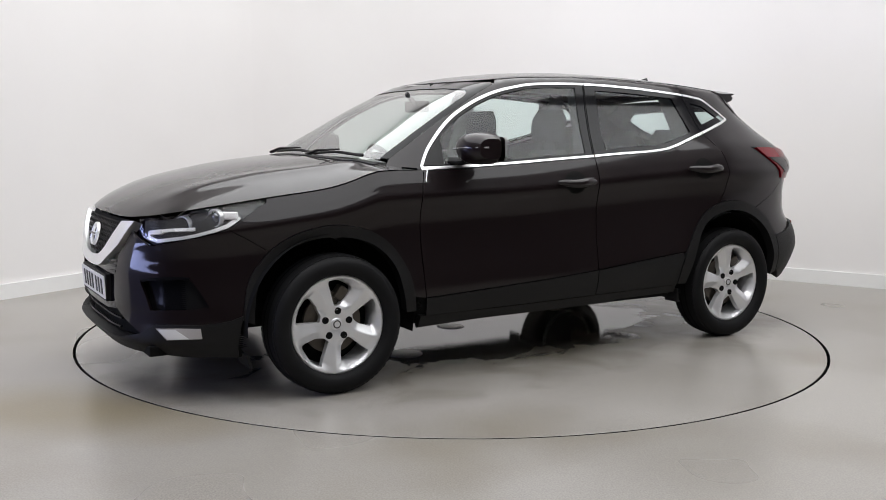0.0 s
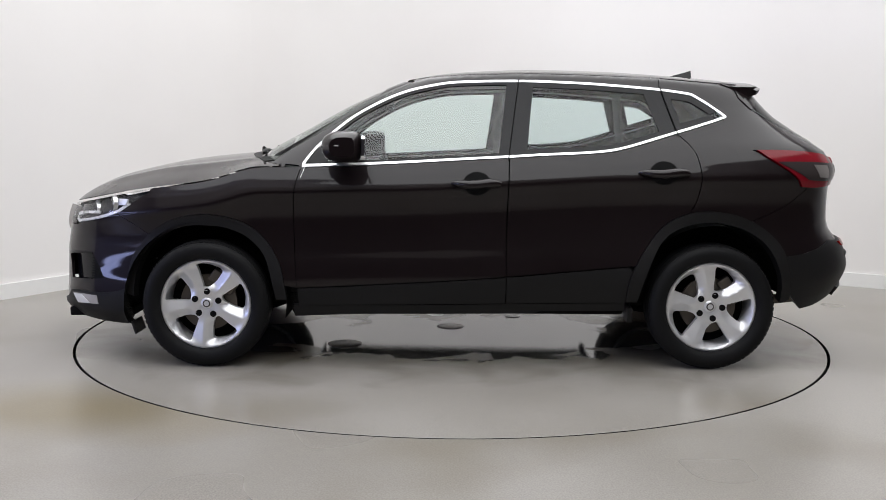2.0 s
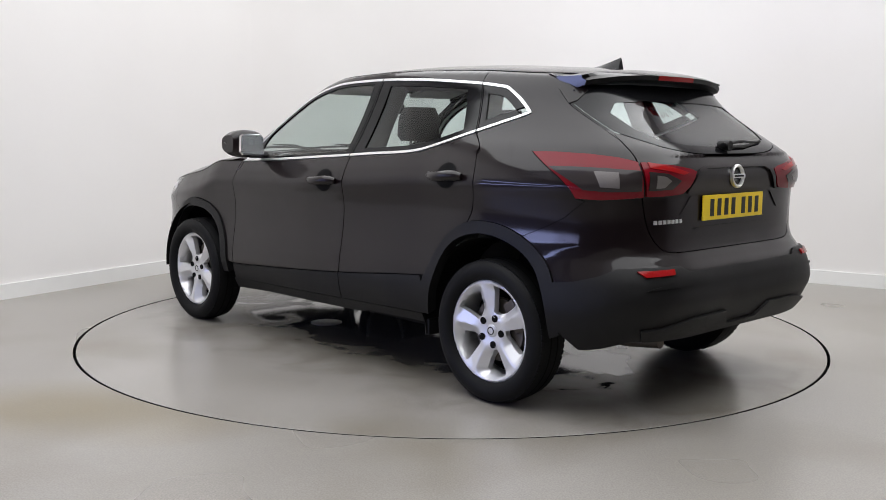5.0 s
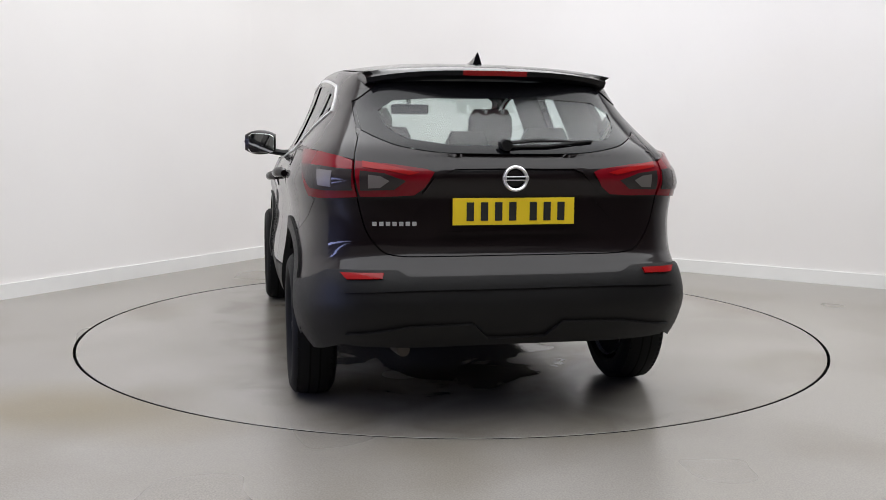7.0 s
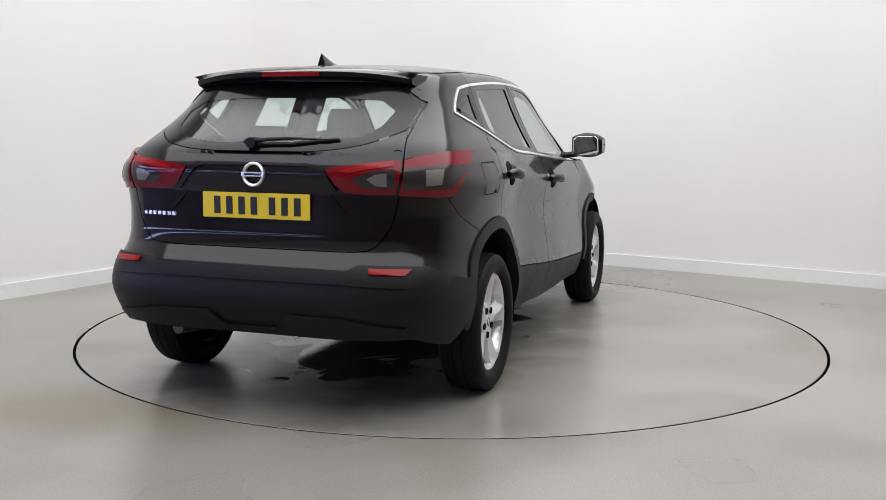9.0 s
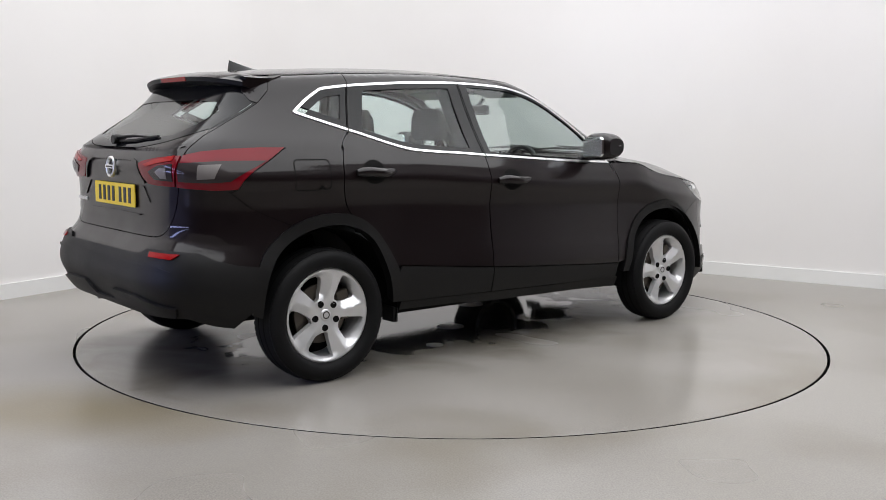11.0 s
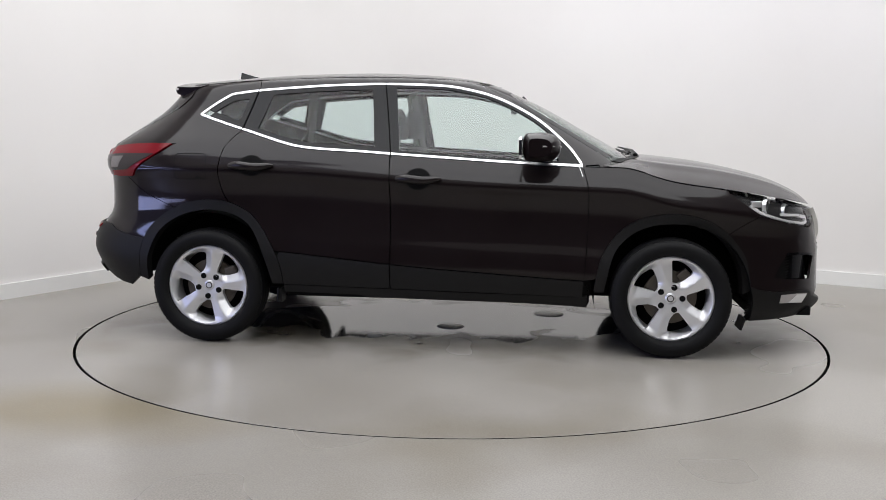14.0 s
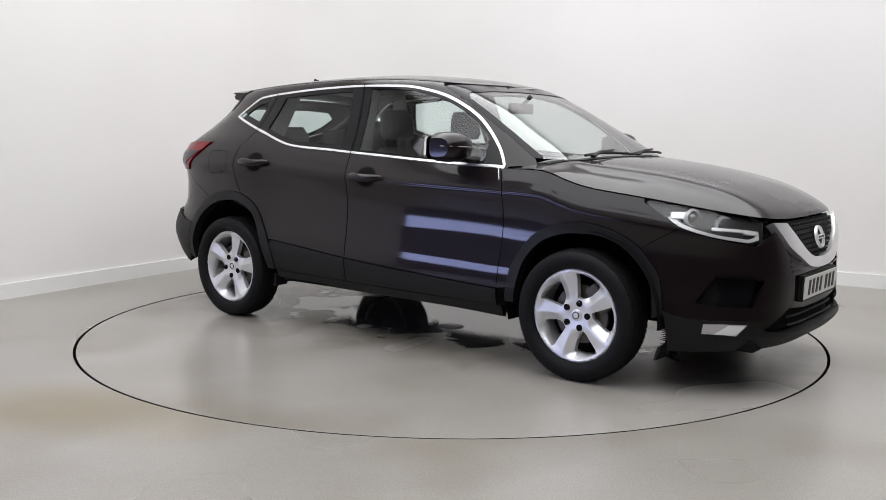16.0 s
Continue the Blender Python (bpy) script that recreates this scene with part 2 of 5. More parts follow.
        wr.inputs[3].default_value, wr.inputs[4].default_value = 0.0, 1.0
        l.new(ad.outputs[0], wr.inputs[0])
        damp = n.new("ShaderNodeMapRange")
        damp.inputs[1].default_value, damp.inputs[2].default_value = 2.25, 1.45
        damp.inputs[3].default_value, damp.inputs[4].default_value = 0.0, 0.8
        l.new(ad.outputs[0], damp.inputs[0])
        dm = n.new("ShaderNodeMix")
        dm.data_type = "RGBA"
        dm.inputs[7].default_value = (0.12, 0.104, 0.075, 1)
        l.new(damp.outputs[0], dm.inputs[0])
        l.new(color, dm.inputs[6])
        wm = n.new("ShaderNodeMix")
        wm.data_type = "RGBA"
        wm.inputs[7].default_value = (0.105, 0.097, 0.083, 1)
        l.new(wr.outputs[0], wm.inputs[0])
        l.new(dm.outputs[2], wm.inputs[6])
        color = wm.outputs[2]
        rm = n.new("ShaderNodeMix")
        rm.inputs[3].default_value = 0.045
        l.new(wr.outputs[0], rm.inputs[0])
        l.new(rough, rm.inputs[2])
        rough = rm.outputs[0]
    # grit of the worn coating
    grit = n.new("ShaderNodeTexNoise")
    grit.inputs["Scale"].default_value, grit.inputs["Detail"].default_value = 140, 4
    l.new(tc.outputs["Object"], grit.inputs["Vector"])
    gr = n.new("ShaderNodeMapRange")
    gr.inputs[1].default_value, gr.inputs[2].default_value = 0.35, 0.65
    gr.inputs[3].default_value, gr.inputs[4].default_value = 0.85, 1.12
    l.new(grit.outputs[0], gr.inputs[0])
    gm = n.new("ShaderNodeVectorMath")
    gm.operation = "SCALE"
    l.new(color, gm.inputs[0])
    l.new(gr.outputs[0], gm.inputs["Scale"])
    bp = n.new("ShaderNodeBump")
    bp.inputs["Strength"].default_value, bp.inputs["Distance"].default_value = 0.06, 0.002
    l.new(grit.outputs[0], bp.inputs["Height"])
    l.new(bp.outputs[0], b.inputs["Normal"])
    l.new(gm.outputs[0], b.inputs["Base Color"])
    l.new(rough, b.inputs["Roughness"])
    return m


WALL = wall_material()
FLOOR = floor_material("sealed_concrete", False)
DISC = floor_material("sealed_concrete_turntable", True)
SKIRT = plain("white_skirting_paint", (0.8, 0.795, 0.785), 0.35, 0, 0, 0, 100, 0.03)
RING_R = 2.249
COVE = 1.6


def build_room():
    # floor sheet with the round pit of the turntable
    seg = 192
    vs, fs = [], []
    for i in range(seg):
        a = 2 * math.pi * i / seg
        vs.append((RING_R * math.cos(a), RING_R * math.sin(a), 0))
    for i in range(seg):
        a = 2 * math.pi * i / seg
        vs.append((22 * math.cos(a), 22 * math.sin(a), 0))
    for i in range(seg):
        a = 2 * math.pi * i / seg
        vs.append((RING_R * math.cos(a), RING_R * math.sin(a), -0.08))
    for i in range(seg):
        j = (i + 1) % seg
        fs.append((i, seg + i, seg + j, j))
        fs.append((i, j, 2 * seg + j, 2 * seg + i))
    fs.append(tuple(range(2 * seg, 3 * seg)))
    floor = mesh_ob("floor", vs, fs, FLOOR, False)
    floor.data.materials.append(DARK)
    for p in floor.data.polygons:
        if p.center.z < -0.01:
            p.material_index = 1
    tagged(floor, "grey sealed concrete floor with brown water stains", "floor", kind="structure")
    slab("wall_north", COVE, ROOM_S, -0.2, 0.0, 0, ROOM_H, WALL, label="plain white painted studio wall", category="wall")
    # rounded corner between the two walls, with its skirting
    for nm, r_in, r_out, h, mat, lab in (("wall_corner", COVE, COVE + 0.2, ROOM_H, WALL, "rounded white wall corner"), ("baseboard", COVE - 0.018, COVE, 0.112, SKIRT, "white painted skirting board")):
        vs, fs = [], []
        for k in range(33):
            a = math.pi / 2 * k / 32
            for r in (r_in, r_out):
                for z in (0.0, h):
                    vs.append(bay(COVE - r * math.cos(a), COVE - r * math.sin(a), z))
        for k in range(32):
            o = 4 * k
            fs += [(o, o + 4, o + 5, o + 1), (o + 2, o + 3, o + 7, o + 6), (o + 1, o + 5, o + 7, o + 3), (o, o + 2, o + 6, o + 4)]
        ob = tagged(mesh_ob(nm, vs, fs, mat, True), lab, "wall", kind="structure")
        bm = bmesh.new()
        bm.from_mesh(ob.data)
        bmesh.ops.recalc_face_normals(bm, faces=bm.faces)
        bm.to_mesh(ob.data)
        bm.free()
        ob.data.set_sharp_from_angle(angle=radians(40))
    # west wall with the unseen doorway, far back
    d0, d1, dh = DOOR_0, DOOR_1, DOOR_H
    slab("wall_west", -0.2, 0.0, COVE, d0, 0, ROOM_H, WALL, label="plain white painted studio wall", category="wall")
    slab("wall_west_end", -0.2, 0.0, d1, ROOM_Q, 0, ROOM_H, WALL, label="plain white painted studio wall", category="wall")
    slab("wall_west_lintel", -0.2, 0.0, d0, d1, dh, ROOM_H, WALL, label="plain white wall over the doorway", category="wall")
    # unseen rear walls and ceiling_rear, coloured dark so the car reflects little light
    slab("wall_south", -0.2, ROOM_S, ROOM_Q, ROOM_Q + 0.2, 0, ROOM_H, BACKWALL, label="unseen wall behind the camera, darkened like an unlit room", category="wall")
    slab("wall_east", ROOM_S, ROOM_S + 0.2, -0.2, ROOM_Q + 0.2, 0, ROOM_H, BACKWALL, label="unseen wall behind the camera, darkened like an unlit room", category="wall")
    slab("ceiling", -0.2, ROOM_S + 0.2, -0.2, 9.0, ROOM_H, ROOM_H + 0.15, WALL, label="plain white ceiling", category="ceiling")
    slab("ceiling_rear", -0.2, ROOM_S + 0.2, 9.0, ROOM_Q + 0.2, ROOM_H, ROOM_H + 0.15, BACKWALL, label="unseen ceiling behind the camera, darkened like an unlit room", category="ceiling")
    slab("baseboard", 0.0, 0.018, COVE, d0, 0.0, 0.112, SKIRT, label="white painted skirting board", category="skirting")
    slab("baseboard", COVE, ROOM_S, 0.0, 0.018, 0.0, 0.112, SKIRT, label="white painted skirting board", category="skirting")
    # added unseen blue door, two of five sections slit for reflected streaks
    door = tagged(new("slit_door"), "unseen dark blue slit door, added for streaks reflected in the paint", "door")
    for k in range(5):
        z0, z1 = k * dh / 5, (k + 1) * dh / 5
        cuts = [(z0, z1)] if k not in (1, 3) else [(z0, z0 + 0.17), (z1 - 0.17, z1)]
        for a, b in cuts:
            ob = slab("door_panel", -0.07, -0.03, d0, d1, a + 0.003, b - 0.003, BLUEDOOR, "", "dark blue section of the unseen slit door")
            ob.parent = door
        if len(cuts) == 2:
            for i in range(16):
                q = d0 + (d1 - d0) * i / 15
                ob = slab("mullion", -0.069, -0.031, max(d0, q - 0.045), min(d1, q + 0.045), z0 + 0.17, z1 - 0.17, BLUEDOOR, "")
                ob.parent = door
            zc = 0.5 * (z0 + z1)
            ob = slab("glazing_bar", -0.067, -0.033, d0, d1, zc - 0.014, zc + 0.014, BLUEDOOR, "")
            ob.parent = door


# navy chosen for the dark blue reflected between the streaks
BLUEDOOR = plain("dark_blue_door_paint", (0.014, 0.018, 0.085), 0.4)
# dark colour stands in for the lack of light behind the camera
BACKWALL = plain("unlit_room_wall", (0.06, 0.05, 0.045), 0.8, 0, 0, 0.1, 60)
build_room()


def build_turntable():
    bm = lathe([(0.0, 0.0), (RING_R - 0.018, 0.0), (RING_R - 0.016, -0.002), (RING_R - 0.016, -0.06), (0.0, -0.06)], "z", 192)
    me = bpy.data.meshes.new("turntable")
    bmesh.ops.recalc_face_normals(bm, faces=bm.faces)
    bm.to_mesh(me)
    bm.free()
    me.materials.append(DISC)
    me.materials.append(DARK)
    for p in me.polygons:
        if p.normal.z < 0.5:
            p.material_index = 1
    return tagged(new("turntable", me), "round concrete-topped vehicle turntable with wet patches", "turntable")


turntable = build_turntable()


# ---- the car's body surfaces (x ahead, y to its left, z up) ----
A_BOT = curve((-2.2, 0.37), (-2.05, 0.365), (-1.8, 0.30), (-1.3, 0.29), (-0.9, 0.30), (-0.4, 0.285), (0.5, 0.275), (1.0, 0.25), (1.75, 0.195), (2.1, 0.21), (2.3, 0.225))
A_TOP = curve((-2.2, 1.14), (-1.4, 1.15), (-0.78, 1.135), (-0.26, 1.10), (0.3, 1.066), (0.82, 1.052), (1.05, 1.046), (1.13, 1.03), (1.2, 1.005), (1.32, 0.972), (1.6, 0.932), (1.74, 0.91), (1.9, 0.882), (2.05, 0.852), (2.2, 0.818))
A_WIDE = curve((-2.3, 0.885), (-1.75, 0.90), (-1.32, 0.908), (-0.8, 0.882), (0.0, 0.891), (0.8, 0.882), (1.32, 0.906), (1.8, 0.90), (2.3, 0.89))
A_SECT = curve((0, -0.05), (0.12, -0.012), (0.24, 0.003), (0.34, -0.004), (0.45, -0.019), (0.56, -0.030), (0.66, -0.034), (0.76, -0.024), (0.83, -0.014), (0.90, -0.031), (1.0, -0.068))
A_NOSE = curve((0.19, 2.16), (0.225, 2.20), (0.275, 2.235), (0.34, 2.225), (0.41, 2.22), (0.57, 2.22), (0.70, 2.20), (0.84, 2.165), (0.9, 2.13))
A_TAIL = curve((0.36, -2.035), (0.45, -2.10), (0.54, -2.13), (0.61, -2.116), (0.655, -2.096), (0.70, -2.064), (0.745, -2.035), (0.80, -2.024), (0.96, -2.024), (1.05, -2.042), (1.14, -2.005), (1.2, -1.985))
B_BOT = curve((-2.2, 1.14), (-1.4, 1.15), (-0.78, 1.135), (-0.26, 1.10), (0.3, 1.066), (0.82, 1.052), (0.95, 1.06), (1.2, 1.085))
B_TOP = curve((-1.7, 1.495), (-1.4, 1.505), (-1.0, 1.53), (-0.4, 1.545), (0.0, 1.535), (0.3, 1.512), (0.5, 1.50))
B_WIDE = curve((0, 0.818), (0.3, 0.745), (0.6, 0.685), (0.9, 0.632), (0.97, 0.61), (1.0, 0.585))
B_NOSE = curve((0, 1.125), (0.25, 0.970), (0.5, 0.782), (0.77, 0.558), (0.92, 0.395), (1.0, 0.29))
B_TAIL = curve((0, -2.02), (0.11, -1.965), (0.34, -1.84), (0.56, -1.735), (1.0, -1.60))
ROOF_MID = curve((-1.66, 1.505), (-1.5, 1.535), (-1.14, 1.565), (-0.79, 1.585), (-0.44, 1.592), (-0.096, 1.578), (0.142, 1.552), (0.28, 1.515))
HOOD_MID = curve((2.185, 0.822), (2.12, 0.885), (2.05, 0.925), (1.93, 0.975), (1.8, 1.01), (1.56, 1.06), (1.37, 1.085), (1.2, 1.10), (1.0, 1.106))


def outline(nose, tail, wide, xc, nf, nr, count):
    """Half a plan outline from the front middle round the left side to the rear middle, evenly stepped."""
    f = np.linspace(0, np.pi, 3000)
    c, s = np.cos(f), np.sin(f)
    n = np.where(c >= 0, nf, nr)
    x = xc + np.where(c >= 0, nose - xc, xc - tail) * np.sign(c) * np.abs(c) ** (2 / n)
    y = np.abs(s) ** (2 / n) * wide(x)
    y[0] = y[-1] = 0
    d = np.concatenate([[0], np.cumsum(np.hypot(np.diff(x), np.diff(y)))])
    k = np.linspace(0, d[-1], count)
    return np.interp(k, d, x), np.interp(k, d, y)


def ring_grid(which, cols, rows):
    g = np.zeros((rows, cols, 3))
    for j in range(rows):
        v = j / (rows - 1)
        if which == "A":
            zf, zr = 0.2 + 0.65 * v, 0.37 + 0.77 * v
            x, y = outline(float(A_NOSE(zf)), float(A_TAIL(zr)), lambda q: A_WIDE(q) + A_SECT(v), 0.0, 4.2, 6.8, cols)
            g[j] = np.stack([x, y, A_BOT(x) + (A_TOP(x) - A_BOT(x)) * v], 1)
        else:
            x, y = outline(float(B_NOSE(v)), float(B_TAIL(v)), lambda q: B_WIDE(v) + 0 * q, -0.5, 6.5, 5.6, cols)
            g[j] = np.stack([x, y, B_BOT(x) + (B_TOP(x) - B_BOT(x)) * v], 1)
    return g


def cap_grid(edge, middle, power, rows, x0, x1, ease0, ease1, count):
    """From an edge line inwards to the middle line, station by station from x1 (front) back to x0."""
    o = np.argsort(edge[:, 0])
    ex, ey, ez = edge[o, 0], edge[o, 1], edge[o, 2]
    t = np.linspace(0, 1, count)
    t = np.where(t < 0.5, 0.5 * (2 * t) ** ease1, 1 - 0.5 * (2 * (1 - t)) ** ease0)
    x = x1 + (x0 - x1) * t
    y, z = np.interp(x, ex, ey), np.interp(x, ex, ez)
    zc = np.maximum(middle(x), z)
    g = np.zeros((rows, count, 3))
    for j in range(rows):
        k = 1 - j / (rows - 1)
        g[j] = np.stack([x, y * k, z + (zc - z) * (1 - k ** power)], 1)
    return g


from mathutils.bvhtree import BVHTree
from mathutils.geometry import delaunay_2d_cdt


def normals_of(g):
    n = np.cross(np.gradient(g, axis=1), np.gradient(g, axis=0))
    return n / np.maximum(np.linalg.norm(n, axis=2, keepdims=True), 1e-9)


def blend_seam(na, nb, pairs, deep_a, deep_b):
    """Ease the normals of two bands into each other where they meet: na's last rows, nb's first."""
    for i, j in pairs:
        a, b = na[-1, i].copy(), nb[0, j].copy()
        if a @ b < 0:
            b = -b
        m = (a + b) / np.linalg.norm(a + b)
        for k in range(deep_a):
            q = na[-1 - k, i] + (m * np.sign(m @ na[-1 - k, i]) - na[-1 - k, i]) * (1 - k / deep_a)
            na[-1 - k, i] = q / np.linalg.norm(q)
        for k in range(deep_b):
            q = nb[k, j] + (m * np.sign(m @ nb[k, j]) - nb[k, j]) * (1 - k / deep_b)
            nb[k, j] = q / np.linalg.norm(q)


class Surface:
    """A smooth grid on the left half, mirrored, that rays from inside can meet."""

    def __init__(self, *grids):
        vs, fs, ns = [], [], []
        for g in grids:
            g, n = g if isinstance(g, tuple) else (g, normals_of(g))
            r, c, _ = g.shape
            for side in (1, -1):
                o = len(vs)
                m = np.array([1, side, 1])
                vs += [Vector(p) for p in (g * m).reshape(-1, 3)]
                ns += [Vector(p) for p in (n * m).reshape(-1, 3)]
                for j in range(r - 1):
                    for i in range(c - 1):
                        a, b, d, e = o + j * c + i, o + j * c + i + 1, o + (j + 1) * c + i + 1, o + (j + 1) * c + i
                        fs += [(a, b, d), (a, d, e)]
        self.v, self.f, self.n = vs, fs, ns
        self.tree = BVHTree.FromPolygons(vs, fs, epsilon=1e-5)

    def meet(self, eye, way):
        for dy in (0.0, 0.0004, -0.0004):  # a step aside where the ray slips through the middle seam
            p, _, i, _ = self.tree.ray_cast(eye + Vector((0, dy, 0)), way)
            if p is not None:
                break
        if p is None:
            p, _, i, _ = self.tree.find_nearest(eye + way * 1.0)
        a, b, c = self.f[i]
        n0, n1, n2 = self.n[a], self.n[b], self.n[c]
        A, B, C = self.v[a], self.v[b], self.v[c]
        e0, e1, e2 = B - A, C - A, p - A
        d00, d01, d11, d20, d21 = e0.dot(e0), e0.dot(e1), e1.dot(e1), e2.dot(e0), e2.dot(e1)
        den = d00 * d11 - d01 * d01
        if abs(den) > 1e-16:
            v, w = (d11 * d20 - d01 * d21) / den, (d00 * d21 - d01 * d20) / den
            n = n0 * (1 - v - w) + n1 * v + n2 * w
        else:
            n = n0
        if n.dot(way) < 0:
            n = -n
        return p, n.normalized()


GA, GB = ring_grid("A", 300, 150), ring_grid("B", 240, 50)
G_ROOF = cap_grid(GB[-1], ROOF_MID, 2.4, 24, float(GB[-1][:, 0].min()), float(GB[-1][:, 0].max()), 4.0, 4.0, 110)
G_HOOD = cap_grid(GA[-1], HOOD_MID, 2.6, 40, 0.94, float(GA[-1][:, 0].max()), 1.0, 4.0, 110)
_yr = 0.60 - 0.16 * (G_HOOD[:, :, 0] - 1.0) ** 1.0
_ridge = 0.009 * np.exp(-(((G_HOOD[:, :, 1] - _yr) / 0.055) ** 2)) * np.clip((G_HOOD[:, :, 0] - 0.95) / 0.2, 0, 1) * np.clip((2.13 - G_HOOD[:, :, 0]) / 0.3, 0, 1)
G_HOOD[:, :, 2] += _ridge
NA, NB, N_ROOF = normals_of(GA), normals_of(GB), normals_of(G_ROOF)
_rear = [(i, int(np.argmin(np.hypot(GB[0, :, 0] - GA[-1, i, 0], GB[0, :, 1] - GA[-1, i, 1])))) for i in range(GA.shape[1]) if GA[-1, i, 0] < 0.6]
blend_seam(NA, NB, _rear, 11, 6)
blend_seam(NB, N_ROOF, [(int(np.argmin(np.hypot(GB[-1, :, 0] - G_ROOF[0, j, 0], GB[-1, :, 1] - G_ROOF[0, j, 1]))), j) for j in range(3, G_ROOF.shape[1] - 3)], 3, 4)
SIDE = Surface((GA, NA), (GB, NB))
LOW, HIGH, HOOD, ROOF = Surface((GA, NA)), Surface((GB, NB)), Surface(G_HOOD), Surface((G_ROOF, N_ROOF))


def grid_mesh(name, s, mat, parent, label="", lift=0.0):
    """A whole surface as a part, faces turned outwards."""
    ns = [n if n.z > 0 else -n for n in s.n]
    fs = [f if (s.v[f[1]] - s.v[f[0]]).cross(s.v[f[2]] - s.v[f[0]]).dot(ns[f[0]]) > 0 else f[::-1] for f in s.f]
    return under(mesh_ob(name, [v + n * lift for v, n in zip(s.v, ns)], fs, mat, True, ns), parent, label)


# ---- body panels: outlines laid on the body surfaces ----
def S(x, z):
    return SIDE.meet(Vector((x, 0, z)), Vector((0, 1, 0)))[0]


def F(y, z):
    return SIDE.meet(Vector((-0.2, y, z)), Vector((1, 0, 0)))[0]


def R(y, z):
    return SIDE.meet(Vector((-0.6, y, z)), Vector((-1, 0, 0)))[0]


AXIS_F, AXIS_R = 1.0, -0.85


def flat(mode, p):
    if mode == "side":
        return Vector((p.x, p.z))
    if mode in ("front", "rear"):
        return Vector((p.y, p.z))
    if mode == "top":
        return Vector((p.x, p.y))
    if mode == "noses":
        return Vector((math.atan2(p.y, p.x - AXIS_F), p.z))
    return Vector((math.atan2(p.y, AXIS_R - p.x), p.z))


def lay(mode, a, b, surf):
    """From a flat place back onto the body, with the outward normal."""
    if mode == "side":
        return surf.meet(Vector((a, 0, b)), Vector((0, 1, 0)))
    if mode == "front":
        return surf.meet(Vector((0.0, a, b)), Vector((1, 0, 0)))
    if mode == "rear":
        return surf.meet(Vector((-0.6, a, b)), Vector((-1, 0, 0)))
    if mode == "top":
        return surf.meet(Vector((a, b, 0.3)), Vector((0, 0, 1)))
    if mode == "noses":
        return surf.meet(Vector((AXIS_F, 0, b)), Vector((math.cos(a), math.sin(a), 0)))
    return surf.meet(Vector((AXIS_R, 0, b)), Vector((-math.cos(a), math.sin(a), 0)))


def smooth(pts, n=6):
    """A curve through the points (Catmull-Rom)."""
    pts = [Vector(p) for p in pts]
    out = []
    for i in range(len(pts) - 1):
        p0, p1, p2, p3 = pts[max(i - 1, 0)], pts[i], pts[i + 1], pts[min(i + 2, len(pts) - 1)]
        for k in range(n):
            t = k / n
            out.append(0.5 * (2 * p1 + (p2 - p0) * t + (2 * p0 - 5 * p1 + 4 * p2 - p3) * t * t + (3 * p1 - p0 - 3 * p2 + p3) * t ** 3))
    return out + [pts[-1]]


def inside(p, poly):
    x, y, c = p[0], p[1], False
    j = len(poly) - 1
    for i in range(len(poly)):
        xi, yi, xj, yj = poly[i][0], poly[i][1], poly[j][0], poly[j][1]
        if (yi > y) != (yj > y) and x < (xj - xi) * (y - yi) / (yj - yi) + xi:
            c = not c
        j = i
    return c


def inset(poly, d):
    """Move a flat outline inwards by d."""
    poly = [Vector(p) for p in poly]
    area2 = sum(a.x * b.y - b.x * a.y for a, b in zip(poly, poly[1:] + poly[:1]))
    s = 1 if area2 > 0 else -1
    out = []
    for i, p in enumerate(poly):
        a, b = (p - poly[i - 1]), (poly[(i + 1) % len(poly)] - p)
        if a.length < 1e-9 or b.length < 1e-9:
            continue
        a.normalize(), b.normalize()
        na, nb = Vector((-a.y, a.x)) * s, Vector((-b.y, b.x)) * s
        m = na + nb
        if m.length < 0.3:
            m = na
        m.normalize()
        out.append(p + m * (d / max(0.45, m.dot(na))))
    return out


def clip(poly, a, b):
    """The part of an outline on the left of the line a to b."""
    a, b = Vector(a), Vector(b)
    d = b - a
    side = [d.x * (p[1] - a.y) - d.y * (p[0] - a.x) for p in poly]
    out = []
    for i, p in enumerate(poly):
        q, sp, sq = poly[(i + 1) % len(poly)], side[i], side[(i + 1) % len(poly)]
        if sp >= 0:
            out.append(Vector(p))
        if (sp > 0) != (sq > 0):
            out.append(Vector(p).lerp(Vector(q), sp / (sp - sq)))
    return out


